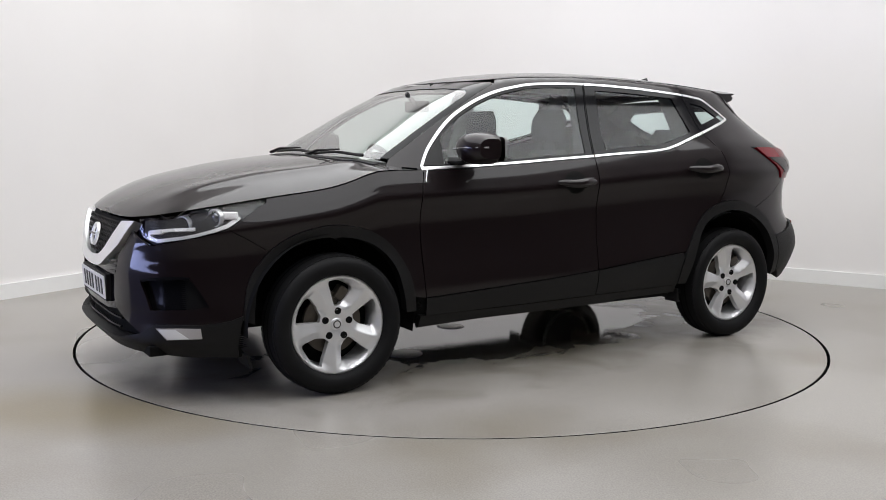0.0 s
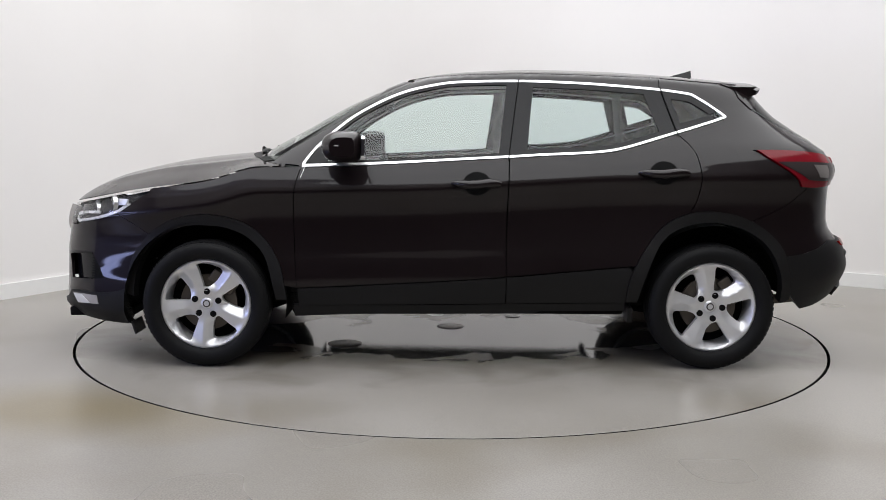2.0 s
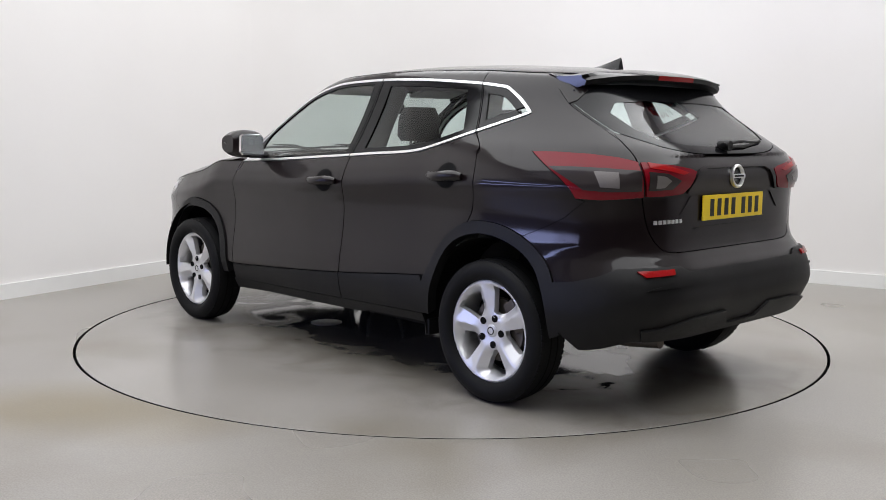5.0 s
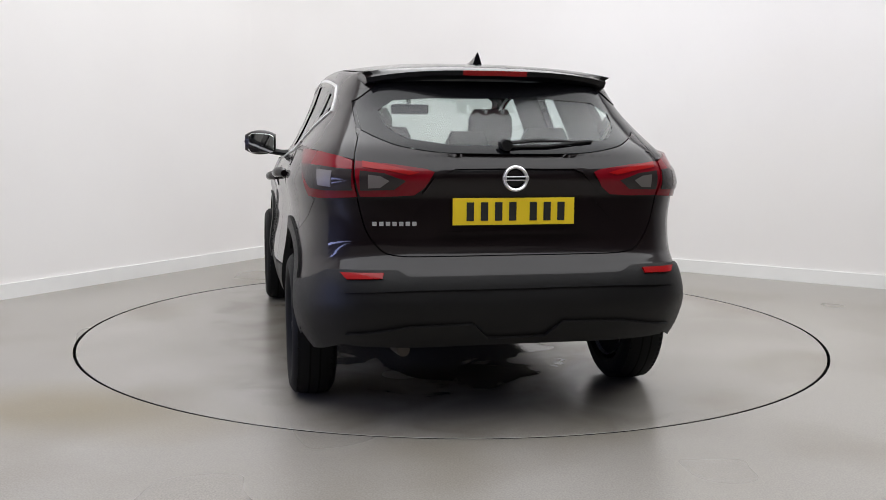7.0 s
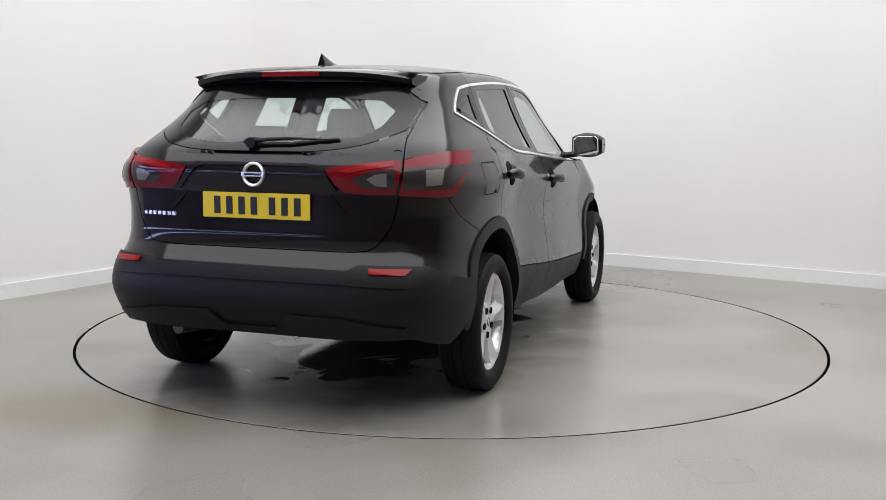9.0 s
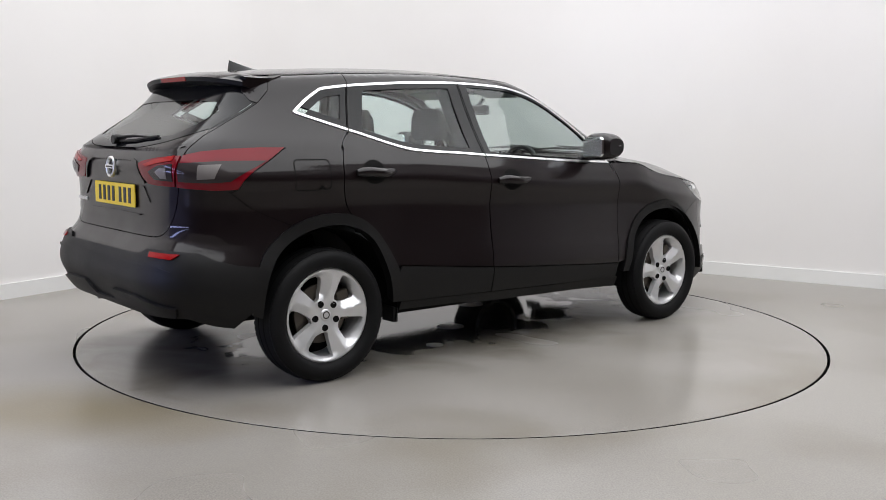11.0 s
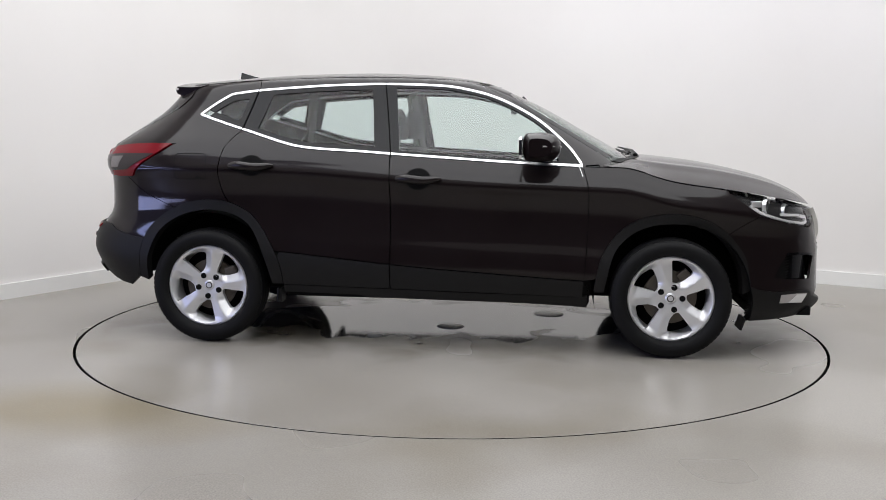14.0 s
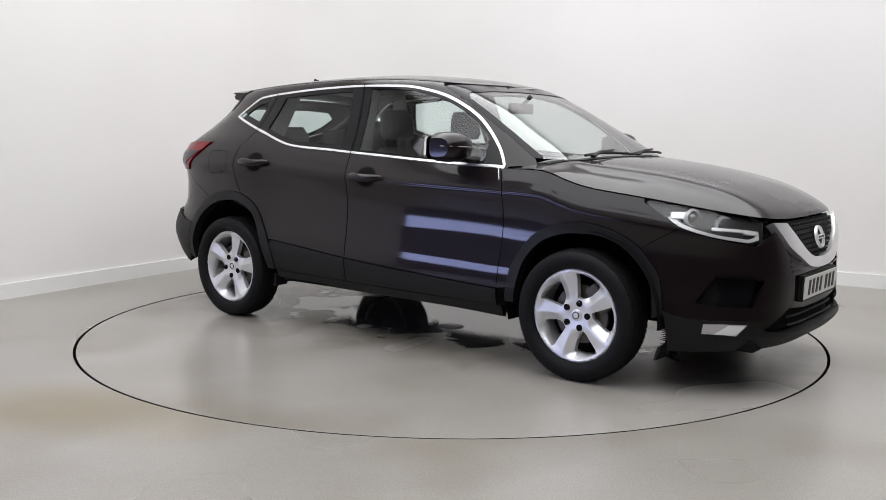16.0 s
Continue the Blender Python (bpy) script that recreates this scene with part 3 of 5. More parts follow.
def cut_cloth(poly, holes, step):
    """Triangles that fill an outline with holes, with even points inside."""
    def dense(pl):
        out = []
        for a, b in zip(pl, pl[1:] + pl[:1]):
            a, b = Vector(a), Vector(b)
            n = max(1, int((b - a).length / step))
            out += [a.lerp(b, k / n) for k in range(n)]
        return [p for i, p in enumerate(out) if (p - out[i - 1]).length > 1e-5]

    loops = [dense(poly)] + [dense(h) for h in holes]
    pts, edges = [], []
    for lp in loops:
        o = len(pts)
        pts += lp
        edges += [(o + i, o + (i + 1) % len(lp)) for i in range(len(lp))]
    rim = np.array([tuple(p) for p in pts])
    lo, hi = rim.min(0), rim.max(0)
    for i, x in enumerate(np.arange(lo[0], hi[0], step)):
        for y in np.arange(lo[1], hi[1], step):
            yy = y + (step / 2 if i % 2 else 0)
            if np.min(np.hypot(rim[:, 0] - x, rim[:, 1] - yy)) > step * 0.45 and inside((x, yy), loops[0]) and not any(inside((x, yy), h) for h in loops[1:]):
                pts.append(Vector((x, yy)))
    vs, _, fs, *_ = delaunay_2d_cdt(pts, edges, [], 0, 1e-6)
    keep = []
    for f in fs:
        c = sum((vs[i] for i in f), Vector((0, 0))) / len(f)
        if inside(c, loops[0]) and not any(inside(c, h) for h in loops[1:]):
            keep.append(tuple(f))
    return vs, keep


def shell(name, flat_vs, fs, place, mat, parent, lift, thick, label, both, names=None):
    """Lay flat triangles on the body and give the sheet an edge of some depth."""
    hit = [place(p) for p in flat_vs]
    ob = None
    for side in ((1, -1) if both else (1,)):
        m = Vector((1, side, 1))
        top = [(p + n * lift) * m for p, n in hit]
        ns = [n * m for _, n in hit]
        verts, normals, faces = list(top), list(ns), []
        count = {}
        for f in fs:
            a, b, c = (top[i] for i in f[:3])
            g = f if (b - a).cross(c - a).dot(ns[f[0]] + ns[f[1]] + ns[f[2]]) > 0 else f[::-1]
            faces.append(g)
            for u, v in zip(g, g[1:] + g[:1]):
                count[(u, v)] = count.get((u, v), 0) + 1
        if thick:
            for (u, v) in list(count):
                if (v, u) in count:
                    continue
                o = len(verts)
                d = (top[v] - top[u]).normalized()
                side_n = d.cross((ns[u] + ns[v]).normalized())
                verts += [top[u], top[v], top[v] - ns[v] * thick, top[u] - ns[u] * thick]
                normals += [side_n] * 4
                faces.append((o + 1, o, o + 3, o + 2))
        ob = under(mesh_ob(name, verts, faces, mat, True, normals), parent(side) if callable(parent) else parent, label)
    return ob


def panel(name, mode, pts, mat, parent, label="", lift=0.0, thick=0.014, step=0.04, gap=0.0025, holes=(), full=False, both=True, surf=None):
    """A body panel from points on the body; full: the outline is closed over the middle line."""
    poly = [flat(mode, Vector(p)) for p in pts]
    if full:
        poly = poly + [Vector((-p.x, p.y)) for p in reversed(poly) if abs(p.x) > 1e-4]
    if gap:
        poly = inset(poly, gap)
    hl = [[flat(mode, Vector(p)) for p in h] for h in holes]
    if full:
        hl += [[Vector((-p.x, p.y)) for p in h] for h in hl]
    sf = surf or SIDE
    vs, fs = cut_cloth(poly, hl, step)
    return shell(name, vs, fs, lambda p: lay(mode, p.x, p.y, sf), mat, parent, lift, thick, label, both and not full)


def sheet(name, poly, mat, parent, label="", lift=0.0, thick=0.01, step=0.04, holes=(), both=True, mode="side", surf=None):
    """The same from a flat outline."""
    sf = surf or SIDE
    vs, fs = cut_cloth([Vector(p) for p in poly], [[Vector(p) for p in h] for h in holes], step)
    return shell(name, vs, fs, lambda p: lay(mode, p.x, p.y, sf), mat, parent, lift, thick, label, both)


# ---- the car ----
car = tagged(new("car"), "black-brown five-door crossover car with silver alloy wheels on the turntable", "car")

# outlines in the side view
DLO_TOP = smooth([(0.826, 1.052), (0.745, 1.157), (0.596, 1.288), (0.448, 1.378), (0.299, 1.442), (0.15, 1.479), (0.0, 1.499), (-0.32, 1.507), (-0.613, 1.499), (-0.8, 1.488), (-1.052, 1.468), (-1.21, 1.448)])
DLO_END = smooth([(-1.235, 1.441), (-1.315, 1.393), (-1.398, 1.332), (-1.405, 1.318), (-1.385, 1.308), (-1.305, 1.282)], 4)
DLO_BOT = smooth([(-1.29, 1.278), (-1.212, 1.254), (-1.058, 1.209), (-0.904, 1.163), (-0.781, 1.135), (-0.627, 1.121), (-0.444, 1.112), (-0.262, 1.10), (0.008, 1.084), (0.306, 1.066), (0.6, 1.052), (0.80, 1.045)])
DLO = DLO_TOP + DLO_END + DLO_BOT
ARCH_F = smooth([(0.895, 0.36), (0.905, 0.43), (0.933, 0.55), (1.003, 0.667), (1.087, 0.739), (1.198, 0.782), (1.338, 0.797), (1.477, 0.770), (1.588, 0.714), (1.659, 0.643), (1.717, 0.556), (1.742, 0.441), (1.75, 0.38)])
ARCH_F_IN = smooth([(0.95, 0.36), (0.964, 0.431), (1.005, 0.577), (1.089, 0.675), (1.201, 0.727), (1.323, 0.742), (1.43, 0.733), (1.537, 0.69), (1.622, 0.618), (1.68, 0.518), (1.70, 0.409), (1.70, 0.36)])
ARCH_R = smooth([(-1.73, 0.38), (-1.72, 0.532), (-1.672, 0.655), (-1.575, 0.748), (-1.445, 0.812), (-1.313, 0.834), (-1.189, 0.822), (-1.068, 0.763), (-0.979, 0.657), (-0.893, 0.49), (-0.872, 0.36)])
ARCH_R_IN = smooth([(-1.68, 0.36), (-1.672, 0.5), (-1.61, 0.638), (-1.511, 0.721), (-1.383, 0.768), (-1.257, 0.776), (-1.134, 0.742), (-1.044, 0.665), (-0.973, 0.505), (-0.932, 0.36)])
CREASE = smooth([(0.84, 0.419), (0.604, 0.431), (0.312, 0.449), (0.017, 0.467), (-0.281, 0.489), (-0.582, 0.517), (-0.887, 0.545)])
D1 = smooth([(0.822, 1.046), (0.854, 0.924), (0.858, 0.752), (0.848, 0.52), (0.84, 0.419)])
D2 = smooth([(-0.258, 1.10), (-0.251, 0.896), (-0.245, 0.631), (-0.246, 0.489)])
D3 = smooth([(-1.135, 1.231), (-1.21, 1.149), (-1.241, 1.015), (-1.225, 0.894), (-1.189, 0.822)])


def upto(pts, test):
    return [p for p in pts if test(p)]


def s3(pts):
    return [S(p[0], p[1]) for p in pts]


belt = DLO_BOT[::-1]  # from the front to the rear
front_door = {1: new("front_door"), -1: new("front_door")}
rear_door = {1: new("rear_door"), -1: new("rear_door")}
for d in (*front_door.values(), *rear_door.values()):
    tagged(under(d, car), "black car door with window and handle")


def fdoor(side):
    return front_door[side]


def rdoor(side):
    return rear_door[side]


sheet("skin", inset(D1 + upto(CREASE, lambda p: -0.24 < p[0] < 0.83) + D2[::-1] + upto(belt, lambda p: -0.25 < p[0] < 0.79)[::-1], 0.003), PAINT, fdoor, "black painted door skin", step=0.014)
sheet("cladding", inset(upto(CREASE, lambda p: -0.24 < p[0] < 0.835) + [(-0.246, 0.489), (-0.246, 0.345), (0.30, 0.335), (0.835, 0.325), (0.84, 0.419)], 0.003), PLASTIC, fdoor, "grey-black textured plastic cladding", 0.006)
r_arch_door = [p for p in ARCH_R if p[0] > -1.189 and p[1] > 0.545]
sheet("skin", inset(D2 + upto(CREASE, lambda p: -0.90 < p[0] < -0.25) + r_arch_door[::-1] + D3[::-1] + upto(belt, lambda p: -1.12 < p[0] < -0.262)[::-1], 0.003), PAINT, rdoor, "black painted door skin", step=0.014)
sheet("cladding", inset([(-0.246, 0.489)] + upto(CREASE, lambda p: -0.89 < p[0] < -0.25) + [p for p in ARCH_R if p[0] > -0.95 and 0.36 < p[1] < 0.54] + [(-0.872, 0.352), (-0.246, 0.345)], 0.003), PLASTIC, rdoor, "grey-black textured plastic cladding", 0.006)
sheet("sill", [(0.86, 0.325), (0.86, 0.265), (0.5, 0.279), (-0.39, 0.289), (-0.43, 0.302), (-0.87, 0.306), (-0.87, 0.35), (-0.246, 0.342), (0.30, 0.331)], PLASTIC, car, "black plastic sill", 0.002, 0.03)
# wheel arch flares
for nm, po, pi in (("wheel_arch_trim", ARCH_F, ARCH_F_IN), ("wheel_arch_trim", ARCH_R, ARCH_R_IN)):
    sheet(nm, po + pi[::-1], PLASTIC, car, "black textured plastic wheel arch trim", 0.010, 0.05, 0.03)

# front wing
SEAM_F = [(1.80, 0.790), (1.70, 0.735), (1.625, 0.686)]
LAMP_LOW = [(1.622, 0.908), (1.66, 0.885), (1.719, 0.843), (1.765, 0.812), (1.80, 0.790)]
top_f = [(x, float(A_TOP(x)) - 0.005) for x in np.linspace(0.99, 1.62, 16)]
wing = [(0.80, 1.046), (0.90, 1.043)] + top_f + LAMP_LOW + SEAM_F[1:] + [p for p in ARCH_F[::-1] if p[0] < 1.61 and p[1] > 0.43] + D1[::-1][:-1]
sheet("front_wing", inset(wing, 0.0015), PAINT, car, "black painted front wing", step=0.014)

# cabin side frame from the windscreen pillar to the rear door
WS_EDGE = smooth([F(0.695, 1.098), F(0.680, 1.14), F(0.655, 1.215), F(0.63, 1.30), F(0.605, 1.39), F(0.585, 1.455), F(0.572, 1.492)], 5)
roof_line = [(x, float(B_TOP(x)) - 0.004) for x in np.linspace(0.22, -1.06, 26)]
frame_side = [(0.99, 1.056), (0.90, 1.058)] + [(p[0], p[1]) for p in DLO_TOP if p[0] > -1.05][::1] + [(-1.055, 1.468)] + roof_line[::-1]
ws2 = [(p.x, p.z) for p in WS_EDGE]
sheet("side_frame", frame_side + ws2[::-1], PAINT, car, "black painted roof pillar", 0.0, 0.012, 0.012)

# windows of one side
DLO_IN = inset(DLO, 0.012)
sheet("window_trim", DLO, CHROME, car, "polished chrome window surround", 0.005, 0.012, 0.03, holes=[DLO_IN])
pane = inset(DLO, 0.025)
g_f = clip(clip(pane, (-0.247, 1.468), (-0.204, 1.111)), (0.70, 1.0), (0.64, 1.5))
g_r = clip(clip(pane, (-0.337, 1.12), (-0.376, 1.469)), (-0.975, 1.469), (-1.062, 1.222))
g_r = inset(g_r, 0.012)
g_q = inset(clip(pane, (-1.165, 1.20), (-1.075, 1.469)), 0.022)
sheet("window_frame", DLO_IN, GLOSSBLACK, car, "gloss black window frame and pillars", 0.001, 0.012, 0.03, holes=[g_f, g_r, g_q])
sheet("window_pane", g_f, GLASS, fdoor, "clear side window", -0.004, 0, 0.025)
sheet("window_pane", g_r, PRIVACY, rdoor, "clear side window", -0.004, 0, 0.025)
sheet("quarter_pane", g_q, PRIVACY, car, "small fixed quarter window", -0.004, 0, 0.05)
# dark joints across the window surround
for a, b in (((-0.314, 1.512), (-0.252, 1.085)), ((-1.060, 1.476), (-1.140, 1.215))):
    w = 0.003
    sheet("seam", [(a[0] - w, a[1]), (b[0] - w, b[1]), (b[0] + w, b[1]), (a[0] + w, a[1])], DARK, car, "", 0.0065, 0, 0.03)

# ---- front end ----
def nose_top(y0, y1, n=8, dz=-0.006):
    out = []
    for y in np.linspace(y0, y1, n):
        p = LOW.meet(Vector((0.3, y, 0.80)), Vector((1, 0, 0)))[0]
        out.append(F(y, float(A_TOP(p.x)) + dz))
    return out


lamp_top = s3([(x, float(A_TOP(x)) - 0.006) for x in np.linspace(1.64, 1.93, 8)]) + nose_top(0.66, 0.475, 5)
lamp_low = [F(0.512, 0.752), F(0.575, 0.716), F(0.65, 0.733), F(0.713, 0.753), S(1.88, 0.769), S(1.82, 0.784), S(1.765, 0.812), S(1.719, 0.843), S(1.66, 0.885), S(1.622, 0.905)]
headlamps = {1: new("headlight"), -1: new("headlight")}
for h in headlamps.values():
    tagged(under(h, car), "clear headlight with chrome chevron running light")


def hlamp(side):
    return headlamps[side]


lamp = lamp_top + lamp_low
panel("housing", "noses", lamp, LAMPBACK, hlamp, "dark grey lamp housing", -0.034, 0, 0.03, 0.0)
panel("lens", "noses", lamp, LENS, hlamp, "clear polycarbonate lens", 0.002, 0.012, 0.03, 0.003)


def strip(pts, w):
    """A band of given width along points on the nose, as an outline."""
    f2 = [flat("noses", p) for p in pts]
    out_a, out_b = [], []
    for i, p in enumerate(f2):
        d = (f2[min(i + 1, len(f2) - 1)] - f2[max(i - 1, 0)]).normalized()
        n = Vector((-d.y, d.x)) * (w / 2)
        out_a.append(p + n)
        out_b.append(p - n)
    return out_a + out_b[::-1]


def band(name, pts, w, mat, parent, label="", lift=0.0, thick=0.01, both=True):
    sheet(name, strip(pts, w), mat, parent, label, lift, thick, 0.02, both=both, mode="noses")


band("running_light", [F(0.60, 0.785), F(0.545, 0.775), F(0.555, 0.752), F(0.60, 0.738), F(0.68, 0.753), F(0.713, 0.765), S(1.87, 0.785), S(1.80, 0.812), S(1.745, 0.85)], 0.019, LAMPWHITE, hlamp, "white chevron running light", -0.018, 0.02)
band("running_light", [F(0.70, 0.80), F(0.62, 0.792), F(0.575, 0.779)], 0.013, LAMPWHITE, hlamp, "", -0.022, 0.02)
for side in (1, -1):
    for (px, py, pz, r) in ((1.955, 0.615, 0.797, 0.034), (1.835, 0.70, 0.838, 0.028)):
        bm = lathe([(0.0, 0.012), (r * 0.5, 0.010), (r * 0.85, 0.0), (r, -0.01), (r * 1.15, 0.004), (r * 1.22, -0.02)], "x", 28)
        ob = part("projector", bm, LAMPLENS, headlamps[side], "chrome-ringed projector lens", True)
        ob.matrix_basis = pose(px, py * side, pz, 0, 0, 28 * side)
        part("bezel", lathe([(r * 1.2, -0.004), (r * 1.3, 0.010), (r * 1.45, 0.008), (r * 1.5, -0.012)], "x", 28), CHROME, ob, "chrome projector bezel", True)
    bm = bmesh.new()
    box(bm, 0, 0, 0, 0.012, 0.10, 0.035, 0.004)
    ob = part("reflector", bm, CHROME, headlamps[side], "chrome reflector")
    ob.matrix_basis = pose(1.79, 0.725 * side, 0.848, 0, -20, 62 * side)

V_OUT = smooth([F(0.475, 0.812), F(0.445, 0.765), F(0.405, 0.71), F(0.345, 0.668), F(0.285, 0.635), F(0.20, 0.594), F(0.10, 0.578), F(0.0, 0.575)], 4)
V_IN = smooth([F(0.375, 0.806), F(0.345, 0.775), F(0.30, 0.735), F(0.255, 0.70), F(0.19, 0.658), F(0.12, 0.632), F(0.0, 0.622)], 4)
panel("grille_trim", "noses", V_IN[::-1] + V_OUT, CHROME, car, "satin chrome V-shaped grille surround", 0.022, 0.05, 0.02, 0.0, full=True)
panel("grille_backing", "noses", nose_top(0.375, 0.0, 6)[::-1] + V_IN, DARK, car, "black grille backing", -0.012, 0.02, 0.04, 0.0, full=True)


def honeycomb():
    """Raised hexagon mesh between the arms of the V."""
    bm = bmesh.new()
    vin = [flat("front", p) for p in V_IN]
    area_poly = [Vector((0.375, 0.812))] + vin + [Vector((-p.x, p.y)) for p in reversed(vin)] + [Vector((-0.375, 0.812))]
    pitch = 0.034
    for j in range(8):
        for i in range(-14, 15):
            y, z = i * pitch + (pitch / 2 if j % 2 else 0), 0.622 + j * pitch * 0.72
            if not inside((y, z), area_poly):
                continue
            ring = []
            for k in range(6):
                a = math.pi / 6 + k * math.pi / 3
                for rr, dep in ((0.0175, 0.004), (0.0125, 0.004), (0.0125, -0.012)):
                    p, n = lay("front", y + rr * 1.05 * math.cos(a), z + rr * 0.8 * math.sin(a), SIDE)
                    ring.append(bm.verts.new(p + n * dep))
            for k in range(6):
                a, b = k * 3, ((k + 1) % 6) * 3
                bm.faces.new((ring[a], ring[b], ring[b + 1], ring[a + 1]))
                bm.faces.new((ring[a + 1], ring[b + 1], ring[b + 2], ring[a + 2]))
    return part("grille_mesh", bm, PLASTIC, car, "gloss black honeycomb grille mesh")


honeycomb()


def badge(x, z, tilt, r, facing):
    """Round chrome badge with a plain bar."""
    ob = part("badge", lathe([(r * 0.74, -0.004), (r * 0.78, 0.006), (r * 0.9, 0.010), (r, 0.006), (r * 1.02, -0.006)], "x", 40), CHROME, car, "round chrome badge with a plain bar", True)
    ob.matrix_basis = pose(x, 0, z, 0, tilt if facing > 0 else -tilt, 0 if facing > 0 else 180)
    bm = bmesh.new()
    box(bm, 0.004, 0, 0, 0.012, r * 2.1, r * 0.36, 0.003)
    part("bar", bm, CHROME, ob)
    bm = bmesh.new()
    box(bm, 0.0105, 0, 0, 0.003, r * 1.5, r * 0.16, 0.001)
    part("writing_bar", bm, GLOSSBLACK, ob)


badge(2.215, 0.722, -14, 0.057, 1)

INTAKE = [S(1.885, 0.445), S(1.925, 0.52), S(1.962, 0.572), F(0.60, 0.566), F(0.545, 0.552), F(0.575, 0.49), F(0.60, 0.425), S(1.95, 0.435)]
V_SIDE = [F(0.455, 0.775), F(0.415, 0.715), F(0.375, 0.655), F(0.352, 0.56), F(0.345, 0.46), F(0.375, 0.41)]
CLAD_F = [F(0.565, 0.318), F(0.62, 0.362), F(0.68, 0.366), S(1.95, 0.366), S(1.878, 0.368), S(1.80, 0.382), S(1.746, 0.402)]
bump_f = s3(SEAM_F[::-1]) + [S(1.82, 0.782), S(1.88, 0.766), F(0.713, 0.750), F(0.65, 0.730), F(0.575, 0.713), F(0.512, 0.748)] + V_SIDE + CLAD_F + s3([p for p in ARCH_F[::-1] if p[0] > 1.61 and p[1] > 0.41])
panel("front_bumper", "noses", bump_f, PAINT, car, "black painted front bumper", 0.0, 0.014, 0.018, 0.0012, holes=[INTAKE])
panel("bumper_intake", "noses", INTAKE, GLOSSBLACK, car, "gloss black bumper recess", -0.035, 0.0, 0.03, -0.01)
band("intake_blade", [S(1.958, 0.571), F(0.66, 0.573), F(0.60, 0.566), F(0.55, 0.554)], 0.012, GLOSSBLACK, car, "", 0.004, 0.03)
# black middle of the bumper behind the plate
panel("bumper_middle", "noses", V_OUT[4:][::-1] + [F(0.455, 0.772)] + V_SIDE[1:-1] + [F(0.365, 0.405), F(0.2, 0.388), F(0.0, 0.385)], GLOSSBLACK, car, "black bumper centre with slats", -0.010, 0.02, 0.03, 0.0, full=True)
for z in (0.625, 0.600, 0.575):
    band("slat", [F(0.245, z - 0.005), F(0.30, z), F(0.37, z + 0.004)], 0.010, GLOSSBLACK, car, "", 0.004, 0.02)
panel("lower_grille", "noses", [F(0.0, 0.39), F(0.2, 0.392), F(0.385, 0.408), F(0.58, 0.318), F(0.45, 0.285), F(0.0, 0.278)], DARK, car, "black lower grille opening", -0.06, 0.0, 0.04, 0.0, full=True)
for z in (0.32, 0.355):
    band("grille_bar", [F(0.0, z), F(0.2, z), F(0.36, z + 0.004)], 0.008, PLASTIC, car, "", -0.03, 0.01)
panel("bumper_lip", "noses", [F(0.0, 0.282), F(0.2, 0.284), F(0.45, 0.288)] + CLAD_F + [S(1.755, 0.204), S(1.85, 0.206), S(1.95, 0.212), F(0.62, 0.220), F(0.5, 0.226), F(0.3, 0.232), F(0.0, 0.232)], PLASTIC, car, "grey-black plastic bumper lip", 0.006, 0.06, 0.03, 0.0, full=True)
FOG = [F(0.632, 0.348), F(0.70, 0.352), S(1.925, 0.350), S(1.918, 0.305), F(0.70, 0.302), F(0.665, 0.297)]
panel("fog_light", "noses", FOG, INDICATOR, car, "clear fog light", 0.010, 0.012, 0.02, 0.0)
panel("fog_reflector", "noses", [F(0.64, 0.344), F(0.69, 0.347), F(0.72, 0.306), F(0.668, 0.301)], LAMPWHITE, car, "bright fog light reflector", 0.0125, 0.003, 0.02, 0.0)


def plate(x, z, tilt, face, facing):
    """Number plate with plain bars in place of the characters."""
    bm = bmesh.new()
    box(bm, 0, 0, 0, 0.006, 0.52, 0.111, 0.002)
    ob = part("number_plate", bm, face, car, "number plate with plain black bars")
    ob.matrix_basis = pose(x, 0, z, 0, tilt, 0 if facing > 0 else 180)
    y = -0.212
    for k, w in enumerate((0.05, 0.05, 0.05, 0.05, 0.0, 0.05, 0.05, 0.05)):
        if w:
            bm = bmesh.new()
            box(bm, 0.0042, y + w / 2, 0, 0.002, w * 0.62, 0.076, 0.0005)
            part("bar", bm, PLATEINK, ob)
        y += 0.060 if w else 0.028
    return ob


plate(2.232, 0.487, 4, PLATEWHITE, 1)
plate(-2.034, 0.910, 0, PLATEYELLOW, -1)
bm = bmesh.new()
box(bm, 2.215, 0, 0.487, 0.03, 0.53, 0.13, 0.006)
part("plate_holder", bm, PLASTIC, car, "black plate holder")

# bonnet, roof, windscreen
grid_mesh("bonnet", HOOD, PAINT, car, "black painted bonnet with creases", 0.0)
grid_mesh("roof", ROOF, PAINT, car, "black painted roof")
grid_mesh("headlining", ROOF, LINING, car, "grey cloth headlining", -0.03)
ws_top = [F(0.50, 1.500), F(0.35, 1.503), F(0.15, 1.505), F(0.0, 1.505)]
ws_low = [F(0.0, 1.088), F(0.25, 1.090), F(0.5, 1.092), F(0.66, 1.096)]
panel("windscreen", "front", ws_low + WS_EDGE + ws_top, WSGLASS, car, "clear windscreen", -0.002, 0, 0.028, 0.0, full=True, surf=HIGH)
ws_band = WS_EDGE + ws_top + [F(0.0, 1.475), F(0.3, 1.470), F(0.52, 1.455), F(0.56, 1.43)] + [p + Vector((0, -0.028, 0)) for p in WS_EDGE[::-1][8:]]
panel("windscreen_border", "front", ws_band, GLOSSBLACK, car, "black ceramic windscreen border", 0.001, 0, 0.03, 0.0, full=False, surf=HIGH)
